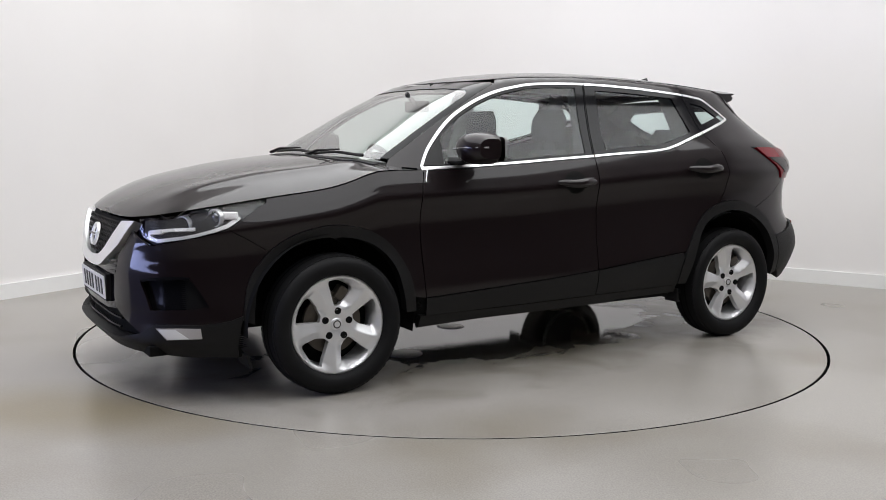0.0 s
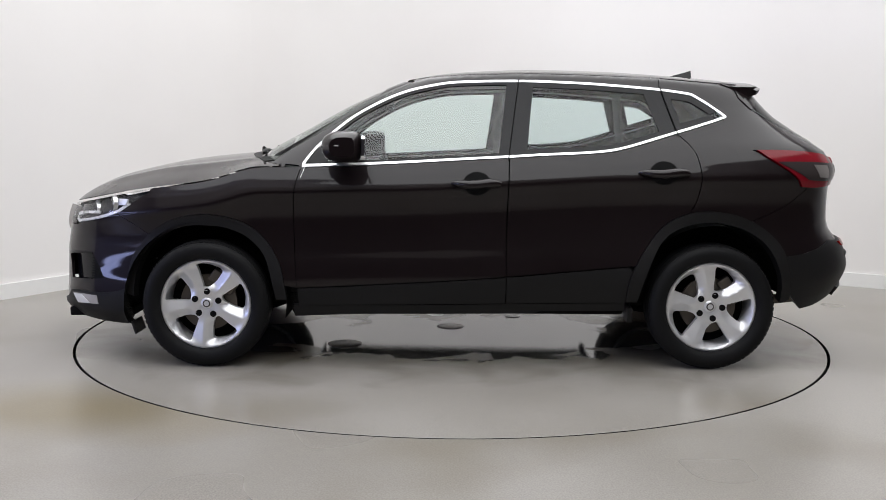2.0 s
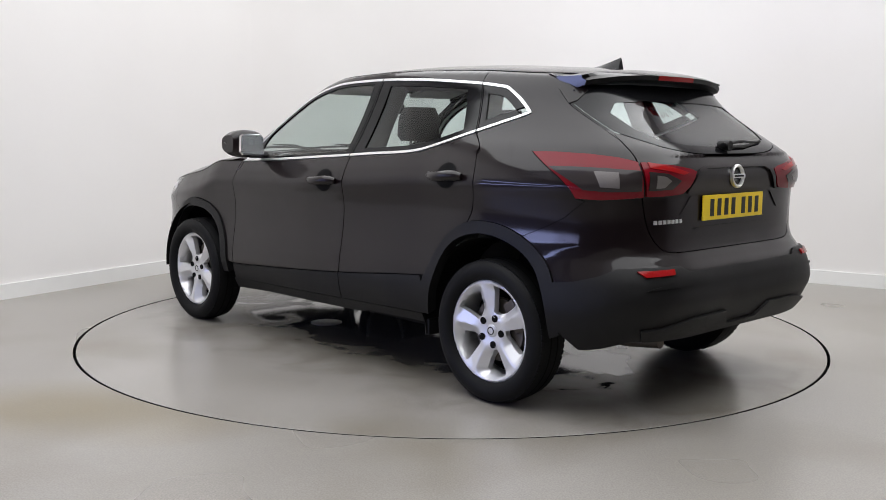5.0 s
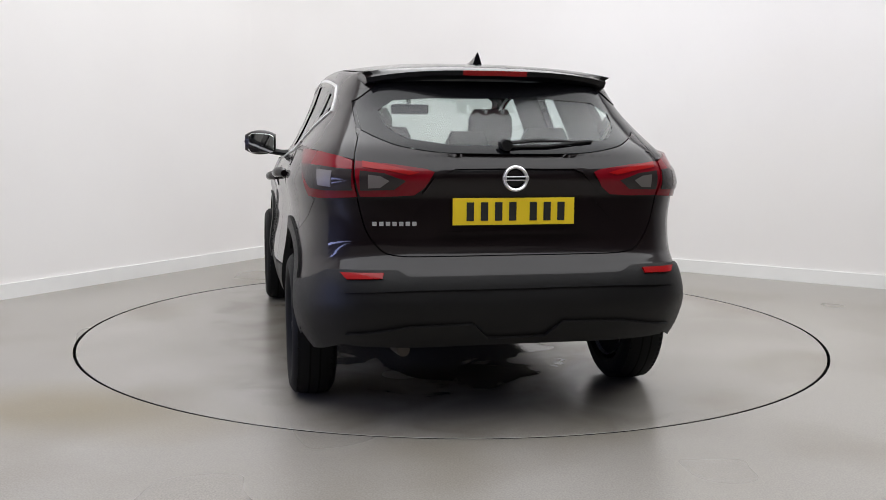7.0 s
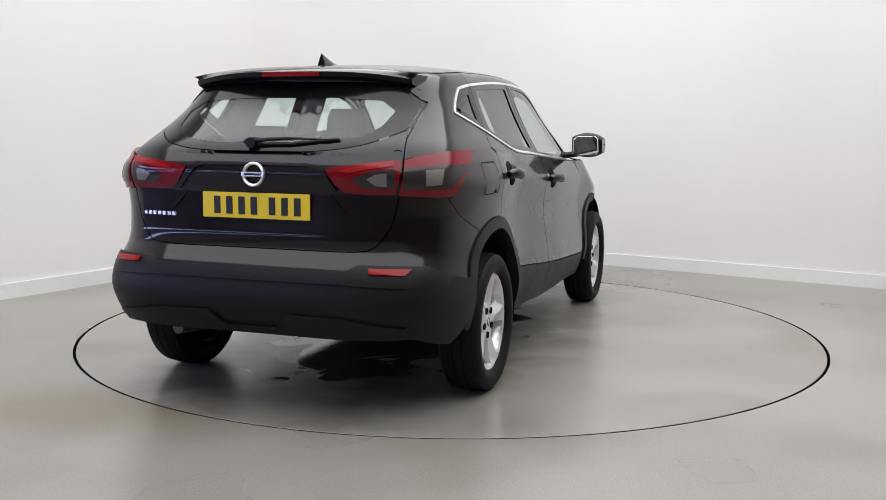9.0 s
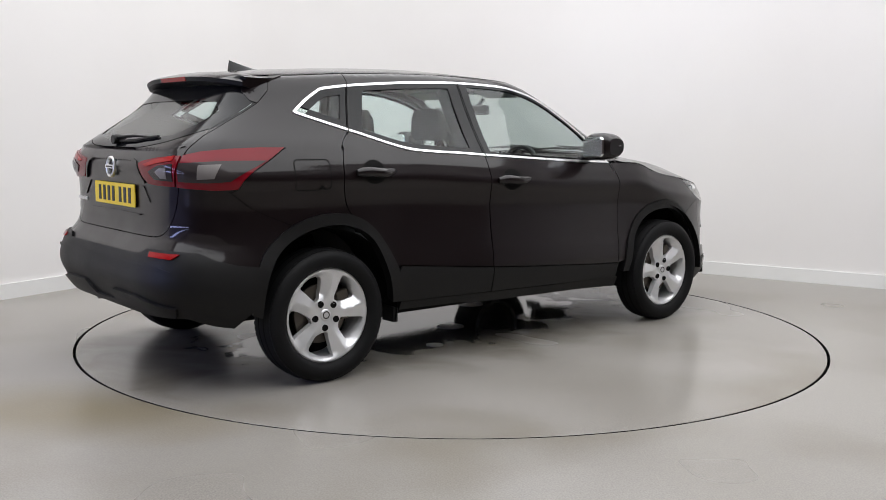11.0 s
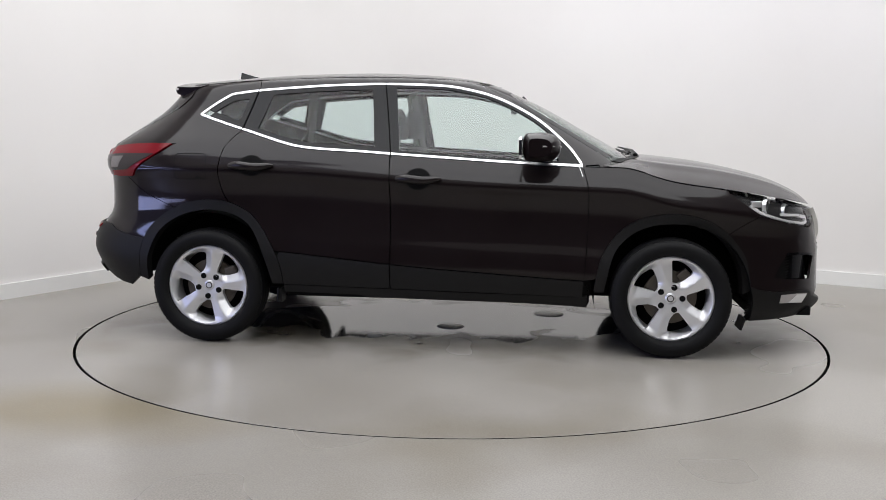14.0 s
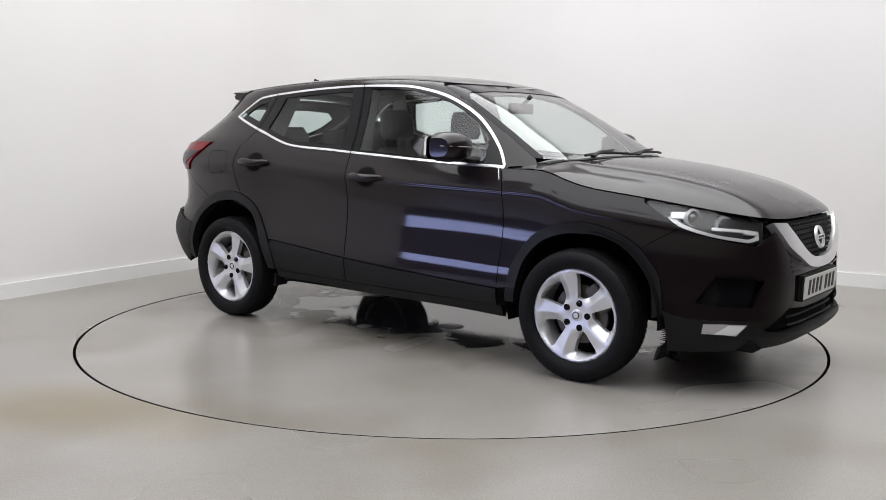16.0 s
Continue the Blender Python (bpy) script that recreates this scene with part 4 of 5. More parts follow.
panel("cowl", "top", [Vector((1.13, 0.0, 0)), Vector((1.12, 0.3, 0)), Vector((1.07, 0.5, 0)), Vector((0.985, 0.66, 0)), Vector((1.03, 0.69, 0)), Vector((1.10, 0.55, 0)), Vector((1.165, 0.3, 0)), Vector((1.18, 0.0, 0))], PLASTIC, car, "black plastic cowl", 0.004, 0.02, 0.03, 0.0, surf=HOOD)

# ---- rear end ----
def V3(*p):
    return Vector(p)


GATE = [V3(-1.47, 0.560, 1.470), V3(-1.50, 0.603, 1.425), V3(-1.561, 0.613, 1.361), V3(-1.64, 0.617, 1.315), V3(-1.723, 0.618, 1.271), V3(-1.841, 0.620, 1.205), V3(-1.90, 0.632, 1.16), V3(-1.947, 0.645, 1.117)]
GATE_LOW = smooth([V3(-1.975, 0.645, 1.03), V3(-1.988, 0.643, 0.95), V3(-1.997, 0.613, 0.838), V3(-2.019, 0.559, 0.759), V3(-2.038, 0.486, 0.732), V3(-2.05, 0.3, 0.728), V3(-2.055, 0.0, 0.728)], 4)
LAMP_T = [V3(-1.90, 0.700, 1.130), V3(-1.80, 0.755, 1.143), V3(-1.65, 0.79, 1.150), V3(-1.523, 0.806, 1.150)]
LAMP_B = [V3(-1.60, 0.82, 1.10), V3(-1.69, 0.825, 1.045), V3(-1.745, 0.82, 1.00), V3(-1.77, 0.81, 0.962), V3(-1.86, 0.765, 0.958), V3(-1.99, 0.64, 0.970)]
SEAM_R = [V3(-1.80, 0.79, 0.95), V3(-1.72, 0.82, 0.875), V3(-1.64, 0.837, 0.835), S(-1.52, 0.785)]
roof_rear = s3([(x, float(B_TOP(x)) - 0.004) for x in np.linspace(-1.06, -1.40, 7)])
quarter = s3([(-1.055, 1.470)]) + roof_rear + GATE + LAMP_T[::-1][::-1] + LAMP_B[:4] + SEAM_R + s3([p for p in ARCH_R if -1.51 < p[0] < -1.19 and p[1] > 0.78]) + s3(D3[::-1]) + s3([p for p in belt if -1.30 < p[0] < -1.14]) + s3(DLO_END[::-1]) + s3([p for p in DLO_TOP[::-1] if p[0] < -1.06])
panel("rear_quarter", "tails", quarter, PAINT, car, "black painted rear quarter panel", 0.0, 0.014, 0.016, 0.0018)
BUMP_TOP = [V3(-2.136, 0.0, 0.651), V3(-2.13, 0.3, 0.651), V3(-2.122, 0.46, 0.653), V3(-2.093, 0.505, 0.677), V3(-2.0, 0.68, 0.676), V3(-1.935, 0.745, 0.672), V3(-1.87, 0.785, 0.64), S(-1.80, 0.615), S(-1.70, 0.602)]
panel("rear_bumper", "tails", GATE_LOW[::-1] + LAMP_B[::-1][:3] + SEAM_R + s3([p for p in ARCH_R[::-1] if p[0] < -1.53 and p[1] > 0.61]) + BUMP_TOP[::-1], PAINT, car, "black painted rear bumper shoulder", 0.0, 0.014, 0.010, 0.0012, full=True)
DIFF = [R(0.0, 0.405), R(0.12, 0.407), R(0.19, 0.47), R(0.45, 0.465), R(0.60, 0.44), R(0.69, 0.43)]
panel("bumper_cladding", "tails", BUMP_TOP + s3([p for p in ARCH_R if p[0] < -1.69 and 0.39 < p[1] < 0.59][::-1]) + [S(-1.80, 0.325), S(-1.88, 0.34), R(0.70, 0.375), R(0.5, 0.372), R(0.25, 0.374), R(0.0, 0.374)], PLASTIC, car, "textured grey-black lower rear bumper", 0.012, 0.07, 0.03, 0.0, full=True)
panel("diffuser", "tails", DIFF + [R(0.66, 0.385), R(0.4, 0.376), R(0.0, 0.378)], PLASTIC, car, "raised diffuser panel", 0.026, 0.02, 0.03, 0.0, full=True)
panel("bumper_ledge", "tails", [R(0.0, 0.612), R(0.45, 0.612), R(0.64, 0.605), R(0.70, 0.59), R(0.64, 0.594), R(0.45, 0.600), R(0.0, 0.600)], PLASTIC, car, "", 0.020, 0.015, 0.03, 0.0, full=True)
panel("reflector", "tails", [V3(-2.0, 0.70, 0.662), V3(-2.093, 0.555, 0.664), V3(-2.10, 0.56, 0.644), V3(-2.04, 0.685, 0.640)], REDBRIGHT, car, "red rear reflector", 0.020, 0.012, 0.02, 0.0)

GLASS_LOW = smooth([V3(-2.017, 0.0, 1.145), V3(-2.014, 0.277, 1.148), V3(-1.972, 0.445, 1.170), V3(-1.911, 0.525, 1.197), V3(-1.80, 0.603, 1.239)], 4)
GLASS_SIDE = [V3(-1.72, 0.607, 1.283), V3(-1.64, 0.606, 1.326), V3(-1.56, 0.602, 1.372), V3(-1.50, 0.592, 1.42)]
gate = new("tailgate")
tagged(under(gate, car), "black tailgate with rear window and wiper")
panel("gate_skin", "tails", GLASS_LOW + GATE[4:] + GATE_LOW, PAINT, gate, "black painted tailgate skin", 0.0, 0.014, 0.014, 0.003, full=True)
panel("gate_pillar", "tails", [V3(-1.80, 0.603, 1.239)] + GLASS_SIDE + GATE[:6], GLOSSBLACK, gate, "", 0.0, 0.014, 0.03, 0.001)
G_TOP = [R(0.55, 1.44), R(0.3, 1.452), R(0.0, 1.455)]
panel("rear_window", "tails", GLASS_LOW + GLASS_SIDE + G_TOP, PRIVACY, gate, "dark tinted rear window", -0.002, 0.0, 0.04, 0.0, full=True)
panel("window_border", "tails", [R(0.0, 1.378), R(0.25, 1.378), R(0.45, 1.365), R(0.52, 1.32), R(0.50, 1.25), R(0.44, 1.205), R(0.25, 1.178), R(0.0, 1.174)] + GLASS_LOW + GLASS_SIDE + G_TOP, GLOSSBLACK, gate, "", 0.001, 0, 0.03, 0.0)
# raised blade and plate recess of the tailgate
panel("gate_blade", "tails", [R(0.0, 1.094), R(0.26, 1.092), R(0.315, 1.078), R(0.36, 1.02), R(0.385, 0.985), R(0.375, 0.978), R(0.335, 1.02), R(0.29, 1.066), R(0.25, 1.080), R(0.0, 1.082)], PAINT, gate, "", 0.012, 0.02, 0.02, 0.0, full=True)
panel("gate_lip", "tails", [R(0.0, 0.832), R(0.31, 0.828), R(0.32, 0.823), R(0.24, 0.815), R(0.0, 0.817)], PAINT, gate, "", 0.014, 0.02, 0.02, 0.0, full=True)
panel("gate_crease", "tails", [R(0.34, 0.965), R(0.35, 0.965), R(0.42, 0.89), R(0.41, 0.89)], PAINT, gate, "", 0.006, 0.01, 0.02, 0.0)
badge(-2.047, 1.045, 4, 0.053, -1)
for k in range(7):
    bm = bmesh.new()
    box(bm, 0, 0, 0, 0.006, 0.018, 0.017, 0.002)
    ob = part("lettering_bar", bm, CHROME, gate, "plain chrome bar in place of lettering")
    ob.matrix_basis = pose(-2.022 + 0.0, 0, 0)
    p, n = lay("rear", 0.575 - k * 0.0265, 0.862, SIDE)
    ob.matrix_basis = Matrix.Translation(p + n * 0.003) @ n.to_track_quat("X", "Z").to_matrix().to_4x4()

# tail lamps: outer piece on the quarter, inner piece on the gate
tails = {1: new("tail_light"), -1: new("tail_light")}
for h in tails.values():
    tagged(under(h, car), "dark red tail light with smoked clear lenses")


def tlamp(side):
    return tails[side]


outer = [V3(-1.953, 0.647, 1.112)] + LAMP_T + LAMP_B
panel("outer_lens", "tails", outer, REDLENS, tlamp, "dark red outer lens", 0.010, 0.03, 0.02, 0.002)
inner = [V3(-1.955, 0.640, 1.112), V3(-2.01, 0.50, 1.10), V3(-2.052, 0.375, 1.082), V3(-2.058, 0.340, 1.070), V3(-2.05, 0.38, 1.01), V3(-2.047, 0.425, 0.978), V3(-2.03, 0.52, 0.972), V3(-1.995, 0.635, 0.972)]
panel("inner_lens", "tails", inner, REDLENS, tlamp, "dark red inner lens", 0.010, 0.012, 0.02, 0.002)
panel("clear_lens", "tails", [R(0.66, 1.075), V3(-1.86, 0.76, 1.085), V3(-1.74, 0.80, 1.088), V3(-1.63, 0.82, 1.088), V3(-1.72, 0.82, 1.045), V3(-1.80, 0.80, 1.00), V3(-1.88, 0.75, 0.995), R(0.66, 1.0)], TAILGREY, tlamp, "smoked clear lens", 0.014, 0.006, 0.02, 0.0)
panel("clear_lens", "tails", [R(0.63, 1.072), R(0.54, 1.064), R(0.455, 1.038), R(0.50, 1.004), R(0.63, 1.0)], TAILGREY, tlamp, "smoked clear lens", 0.014, 0.006, 0.02, 0.0)
panel("indicator_lens", "tails", [R(0.60, 1.058), R(0.555, 1.054), R(0.52, 1.038), R(0.555, 1.012), R(0.60, 1.010)], TAILRIB, tlamp, "ribbed clear indicator lens", 0.0155, 0.002, 0.01, 0.0)
panel("indicator_lens", "tails", [V3(-1.915, 0.722, 1.068), V3(-1.83, 0.772, 1.072), V3(-1.85, 0.762, 1.012), V3(-1.915, 0.722, 1.010)], TAILRIB, tlamp, "ribbed clear indicator lens", 0.0155, 0.002, 0.01, 0.0)
panel("light_bar", "tails", [R(0.62, 1.108), R(0.50, 1.088), R(0.40, 1.066), R(0.44, 1.058), R(0.52, 1.072), R(0.62, 1.085)], REDBRIGHT, tlamp, "red light bar", 0.0135, 0.004, 0.02, 0.0)


def spoiler():
    """Roof spoiler: a tapering wing with a blade edge and side fins."""
    bm = bmesh.new()
    cols = []
    for k in range(-16, 17):
        u = k / 16
        y = 0.575 * u
        xe = -1.712 + 0.105 * abs(u) ** 3
        zf = float(ROOF_MID(-1.44)) - 0.050 * abs(u) ** 2.4 + 0.002
        ze = 1.508 - 0.035 * abs(u) ** 3
        pts = [(-1.43, y * 0.985, zf - 0.004), (-1.50, y, zf - 0.002 - 0.008), (-1.60, y, 0.5 * (zf + ze) + 0.002), (xe + 0.02, y * 0.97, ze), (xe, y * 0.965, ze - 0.010), (xe + 0.008, y * 0.96, ze - 0.030), (xe + 0.055, y * 0.97, ze - 0.042), (-1.56, y, zf - 0.075), (-1.48, y, zf - 0.06)]
        cols.append([bm.verts.new(p) for p in pts])
    n = len(cols[0])
    for a, b in zip(cols, cols[1:]):
        for i in range(n):
            bm.faces.new((a[i], a[(i + 1) % n], b[(i + 1) % n], b[i]))
    bm.faces.new(cols[0])
    bm.faces.new(cols[-1])
    ob = part("spoiler", bm, PAINT, gate, "black painted roof spoiler", True)
    ob.data.materials.append(PLASTIC)
    for p in ob.data.polygons:
        if p.normal.x < -0.75 or p.normal.z < -0.2:
            p.material_index = 1
    bm = bmesh.new()
    for k in range(12):
        u0, u1 = (-0.26 + k * 0.0433), (-0.26 + (k + 1) * 0.0433)
        vs = []
        for u in (u0, u1):
            xe = -1.714 + 0.105 * abs(u) ** 3
            for dx, dz in ((0.0, -0.011), (0.006, -0.032)):
                vs.append(bm.verts.new((xe + dx, 0.555 * u, 1.508 + dz)))
        bm.faces.new((vs[0], vs[1], vs[3], vs[2]))
    bmesh.ops.remove_doubles(bm, verts=bm.verts, dist=1e-5)
    bmesh.ops.solidify(bm, geom=bm.faces, thickness=-0.004)
    part("brake_light", bm, REDBRIGHT, ob, "red high-level brake light")
    fin = [S(-1.40, 1.497), S(-1.47, 1.492), S(-1.54, 1.484), V3(-1.60, 0.51, 1.472), V3(-1.625, 0.545, 1.42), V3(-1.60, 0.60, 1.372)] + GATE[2::-1]
    panel("spoiler_fin", "tails", fin, PAINT, ob, "black painted side fin", 0.005, 0.02, 0.014, 0.0)


spoiler()
# rear wiper
bm = bmesh.new()
tube(bm, [R(0.06, 1.185) + V3(-0.045, 0, 0), R(-0.12, 1.20) + V3(-0.035, 0, 0.0), R(-0.32, 1.195) + V3(-0.02, 0, 0)], [0.016, 0.012, 0.005], 8, 0.6)
tube(bm, [R(0.05, 1.172) + V3(-0.016, 0, 0), R(-0.15, 1.176) + V3(-0.016, 0, 0), R(-0.36, 1.198) + V3(-0.012, 0, 0)], 0.008, 6)
tube(bm, [R(0.03, 1.18), R(0.03, 1.18) + V3(-0.055, 0, 0)], 0.024, 12)
part("rear_wiper", bm, PLASTIC, gate, "black rear wiper", True)

# shark fin aerial
bm = bmesh.new()
rows = []
for k in range(9):
    u = k / 8
    x = -1.20 - 0.185 * u
    h = 0.058 * u ** 1.3
    w = 0.026 * (1 - 0.35 * abs(u - 0.55))
    zb = float(ROOF_MID(x)) - 0.004
    rows.append([bm.verts.new((x, w, zb)), bm.verts.new((x, w * 0.5, zb + h * 0.6 + 0.002)), bm.verts.new((x, 0, zb + h + 0.004)), bm.verts.new((x, -w * 0.5, zb + h * 0.6 + 0.002)), bm.verts.new((x, -w, zb))])
for a, b in zip(rows, rows[1:]):
    for i in range(4):
        bm.faces.new((a[i], a[i + 1], b[i + 1], b[i]))
bm.faces.new(rows[-1])
part("aerial_fin", bm, GLOSSBLACK, car, "black shark-fin aerial", True)

# inner shell that shows dark in the joints, open at the wheels
def inner_shell():
    g = GA[:-1:2, ::2]
    s = Surface(g)
    keep = []
    for f in s.f:
        c = (s.v[f[0]] + s.v[f[1]] + s.v[f[2]]) / 3
        if abs(c.y) > 0.45 and any(math.hypot(c.x - wx, c.z - 0.34) < 0.45 for wx in (1.323, -1.323)):
            continue
        if c.x < -1.62 and c.z < 0.46:
            continue
        if c.x > 2.0 or (c.x > 1.55 and c.z > 0.66):
            continue
        keep.append(f)
    vs = []
    for v in s.v:
        w = v.copy()
        w.x *= 0.985
        w.y *= 0.975
        vs.append(w)
    under(mesh_ob("inner_shell", vs, keep, DARK, False), car, "dark inner body shell")


inner_shell()
for wx in (1.323, -1.323):
    for side in (1, -1):
        bm = bmesh.new()
        prev = None
        for k in range(25):
            a = math.pi * ((-0.02 + 1.08 * k / 24) if wx > 0 else (-0.06 + 1.02 * k / 24))
            r = 0.425
            row = [bm.verts.new((wx + r * math.cos(a), y * side, 0.335 + r * math.sin(a))) for y in (0.42, 0.86)]
            if prev:
                bm.faces.new((prev[0], prev[1], row[1], row[0]))
            prev = row
        c = [bm.verts.new((wx + 0.43 * math.cos(math.pi * k / 12), 0.42 * side, 0.30 + 0.43 * math.sin(math.pi * k / 12))) for k in range(13)]
        bm.faces.new(c)
        part("wheel_liner", bm, DARK, car, "black wheel arch liner", True)
bm = bmesh.new()
box(bm, 0.05, 0, 0.32, 3.3, 0.86, 0.12, 0.02)
box(bm, 0.0, 0, 0.315, 1.75, 1.6, 0.08, 0.02)
box(bm, 1.95, 0, 0.24, 0.35, 1.25, 0.05, 0.01)
box(bm, -1.9, 0, 0.40, 0.3, 1.2, 0.06, 0.01)
part("underbody", bm, DARK, car, "black underbody")
for side in (1, -1):
    bm = bmesh.new()
    box(bm, 1.72, 0.72 * side, 0.185, 0.015, 0.15, 0.07, 0.004, pose(0, 0, 0, 0, 18, 0))
    part("air_deflector", bm, PLASTIC, car, "black rubber air deflector")
    bm = bmesh.new()
    box(bm, -0.90, 0.80 * side, 0.285, 0.03, 0.10, 0.08, 0.006)
    part("mud_deflector", bm, PLASTIC, car, "")
bm = bmesh.new()
tube(bm, [(-1.5, 0.45, 0.30), (-1.8, 0.45, 0.31), (-1.97, 0.45, 0.33)], 0.028, 12)
part("exhaust_pipe", bm, STEEL, car, "dull steel exhaust pipe", True)
bm = bmesh.new()
tube(bm, [(-1.32, -0.6, 0.27), (-1.32, 0.6, 0.27)], 0.05, 12)
part("rear_axle", bm, STEEL, car, "rusty rear axle beam", True)

# door handles
for side in (1, -1):
    for holder, x0, z0 in ((front_door, -0.085, 0.968), (rear_door, -1.045, 1.030)):
        pts = []
        for k in range(9):
            x = x0 + 0.125 - k * 0.25 / 8
            p = SIDE.meet(V3(x, 0, z0 + 0.004 * math.cos(k)), V3(0, 1, 0))[0]
            pts.append(p * V3(1, side, 1) + V3(0, (0.012 + 0.036 * math.sin(math.pi * min(1, max(0, k / 8)))) * side, 0))
        bm = bmesh.new()
        tube(bm, pts, [0.008, 0.017, 0.021, 0.023, 0.024, 0.024, 0.025, 0.024, 0.016], 12)
        part("handle", bm, PAINT, holder[side], "black door handle", True)
        bowl = [Vector((x0 - 0.005 + 0.072 * math.cos(a), z0 + 0.000 + 0.060 * math.sin(a))) for a in np.linspace(0, 2 * math.pi, 28)[:-1]]
        if side > 0:
            # no real hollow: its shade is a dark patch on the skin
            sheet("handle_shade", bowl, DARK, fdoor if holder is front_door else rdoor, "flat dark patch for the shade in the handle hollow", 0.0022, 0, 0.02)

# fuel flap joint on the car's right side
rr = []
for cx, cz, a0 in ((-1.335, 1.075, 0), (-1.485, 1.075, 90), (-1.485, 0.97, 180), (-1.335, 0.97, 270)):
    rr += [Vector((cx + 0.022 * math.cos(radians(a0 + t)), cz + 0.022 * math.sin(radians(a0 + t)))) for t in (0, 30, 60, 90)]
fuel_vs, fuel_fs = cut_cloth(rr, [inset(rr, 0.0045)], 0.03)
fv = [lay("side", p.x, p.y, SIDE) for p in fuel_vs]
under(mesh_ob("fuel_flap_joint", [(q + n * 0.0015) * V3(1, -1, 1) for q, n in fv], fuel_fs, DARK, False), car, "dark joint round the fuel flap")

# door mirrors
for side in (1, -1):
    mir = tagged(under(new("door_mirror"), car), "black door mirror with indicator strip")
    bm = bmesh.new()
    rows = []
    for j in range(9):
        v = j / 8  # along y outwards
        y = 0.86 + 0.195 * v
        sc = math.sin(math.pi * (0.16 + 0.74 * v)) ** 0.45
        row = []
        for k in range(20):
            a = 2 * math.pi * k / 20
            c, sn = math.cos(a), math.sin(a)
            x = 0.575 + (0.125 if c > 0 else 0.085) * sc * math.copysign(abs(c) ** (0.75 if c > 0 else 0.35), c)
            z = 1.148 + 0.004 * v + 0.083 * sc * math.copysign(abs(sn) ** 0.75, sn) + (0.0 if sn > 0 else 0.012 * (1 - v))
            row.append(bm.verts.new((x, y * side, z)))
        rows.append(row)
    for a, b in zip(rows, rows[1:]):
        for k in range(20):
            bm.faces.new((a[k], a[(k + 1) % 20], b[(k + 1) % 20], b[k]))
    bm.faces.new(rows[0])
    bm.faces.new(rows[-1])
    part("housing", bm, PAINT, mir, "black mirror housing", True)
    bm = bmesh.new()
    vs = []
    poly = [(0.872, 1.095), (0.89, 1.085), (1.02, 1.090), (1.038, 1.11), (1.034, 1.195), (1.015, 1.21), (0.90, 1.208), (0.875, 1.19)]
    lo = [bm.verts.new((0.490, y * side, z)) for y, z in poly]
    hi = [bm.verts.new((0.481 - 0.08 * (y - 0.955), (0.97 + (y - 0.97) * 0.96) * side, 1.148 + (z - 1.148) * 0.96)) for y, z in poly]
    for i in range(8):
        bm.faces.new((lo[i], lo[(i + 1) % 8], hi[(i + 1) % 8], hi[i]))
    bm.faces.new(hi)
    part("mirror_glass", bm, MIRROR, mir, "mirror glass")
    bm = bmesh.new()
    tube(bm, [(0.63, 0.745 * side, 1.085), (0.61, 0.82 * side, 1.085), (0.585, 0.90 * side, 1.10)], [0.038, 0.034, 0.035], 10, 0.6)
    part("foot", bm, PLASTIC, mir, "black mirror foot", True)
    bm = bmesh.new()
    tube(bm, [(0.697, (0.89 + 0.15 * k / 6) * side, 1.148 + 0.002 * k) for k in range(4)] + [(0.685, 1.00 * side, 1.156), (0.655, 1.042 * side, 1.158), (0.60, 1.056 * side, 1.158)], 0.006, 6)
    part("indicator_strip", bm, GREYLENS, mir, "clear indicator strip", True)
sheet("mirror_sail", [(0.795, 1.066), (0.74, 1.142), (0.665, 1.200), (0.69, 1.062)], PLASTIC, fdoor, "black mirror corner piece", 0.003, 0.004, 0.02)


# ---- wheels ----
def wheel_face():
    """Five broad bent spokes cut from a dished disc, with depth."""
    holes = []
    for k in range(5):
        a0 = radians(90 + 72 * k)
        ring = []
        for r, d in ((0.090, -12), (0.12, -14), (0.17, -15.5), (0.208, -16.5), (0.214, -15), (0.214, -8), (0.207, 4), (0.196, 18), (0.190, 22), (0.180, 23.5), (0.13, 20.5), (0.105, 14), (0.091, 7), (0.087, -3)):
            a = a0 + radians(36 + d)
            ring.append(Vector((r * math.cos(a), r * math.sin(a))))
        holes.append(ring)
    outer = [Vector((0.2365 * math.cos(t), 0.2365 * math.sin(t))) for t in np.linspace(0, 2 * math.pi, 73)[:-1]]
    vs, fs = cut_cloth(outer, holes, 0.0085)

    def lift(p):
        r, a = p.length, math.degrees(math.atan2(p.y, p.x))
        d = (a - 126) % 72  # angle from the middle of a window
        base = 0.006 - 0.030 * max(0.0, 1 - r / 0.19) ** 1.2
        fade = min(1.0, max(0.0, (0.222 - r) / 0.03)) * min(1.0, max(0.0, (r - 0.07) / 0.04))
        ridge = 38 - 20 * max(0.0, r - 0.15)
        bevel = max(0.0, ridge - max(d, 18)) * r / 57.3
        rise = max(0.0, min(d, 60) - ridge) * r / 57.3
        if d > 60:
            rise *= max(0.0, (72 - d) / 12)
            bevel = (ridge - 18) * r / 57.3 * (d - 60) / 12
        return base - fade * (0.75 * bevel + 0.3 * rise) - (0.006 if r > 0.233 else 0)

    bm = bmesh.new()
    top = [bm.verts.new((p.x, lift(p), p.y)) for p in vs]
    low = [bm.verts.new((p.x * 0.99, lift(p) - 0.032, p.y * 0.99)) for p in vs]
    seen = {}
    for f in fs:
        bm.faces.new([top[i] for i in f])
        for u, v in zip(f, f[1:] + f[:1]):
            seen[(u, v)] = 1
    for u, v in seen:
        if (v, u) not in seen:
            bm.faces.new((top[v], top[u], low[u], low[v]))
    loose = [v for v in bm.verts if not v.link_faces]
    bmesh.ops.delete(bm, geom=loose, context="VERTS")
    return bm


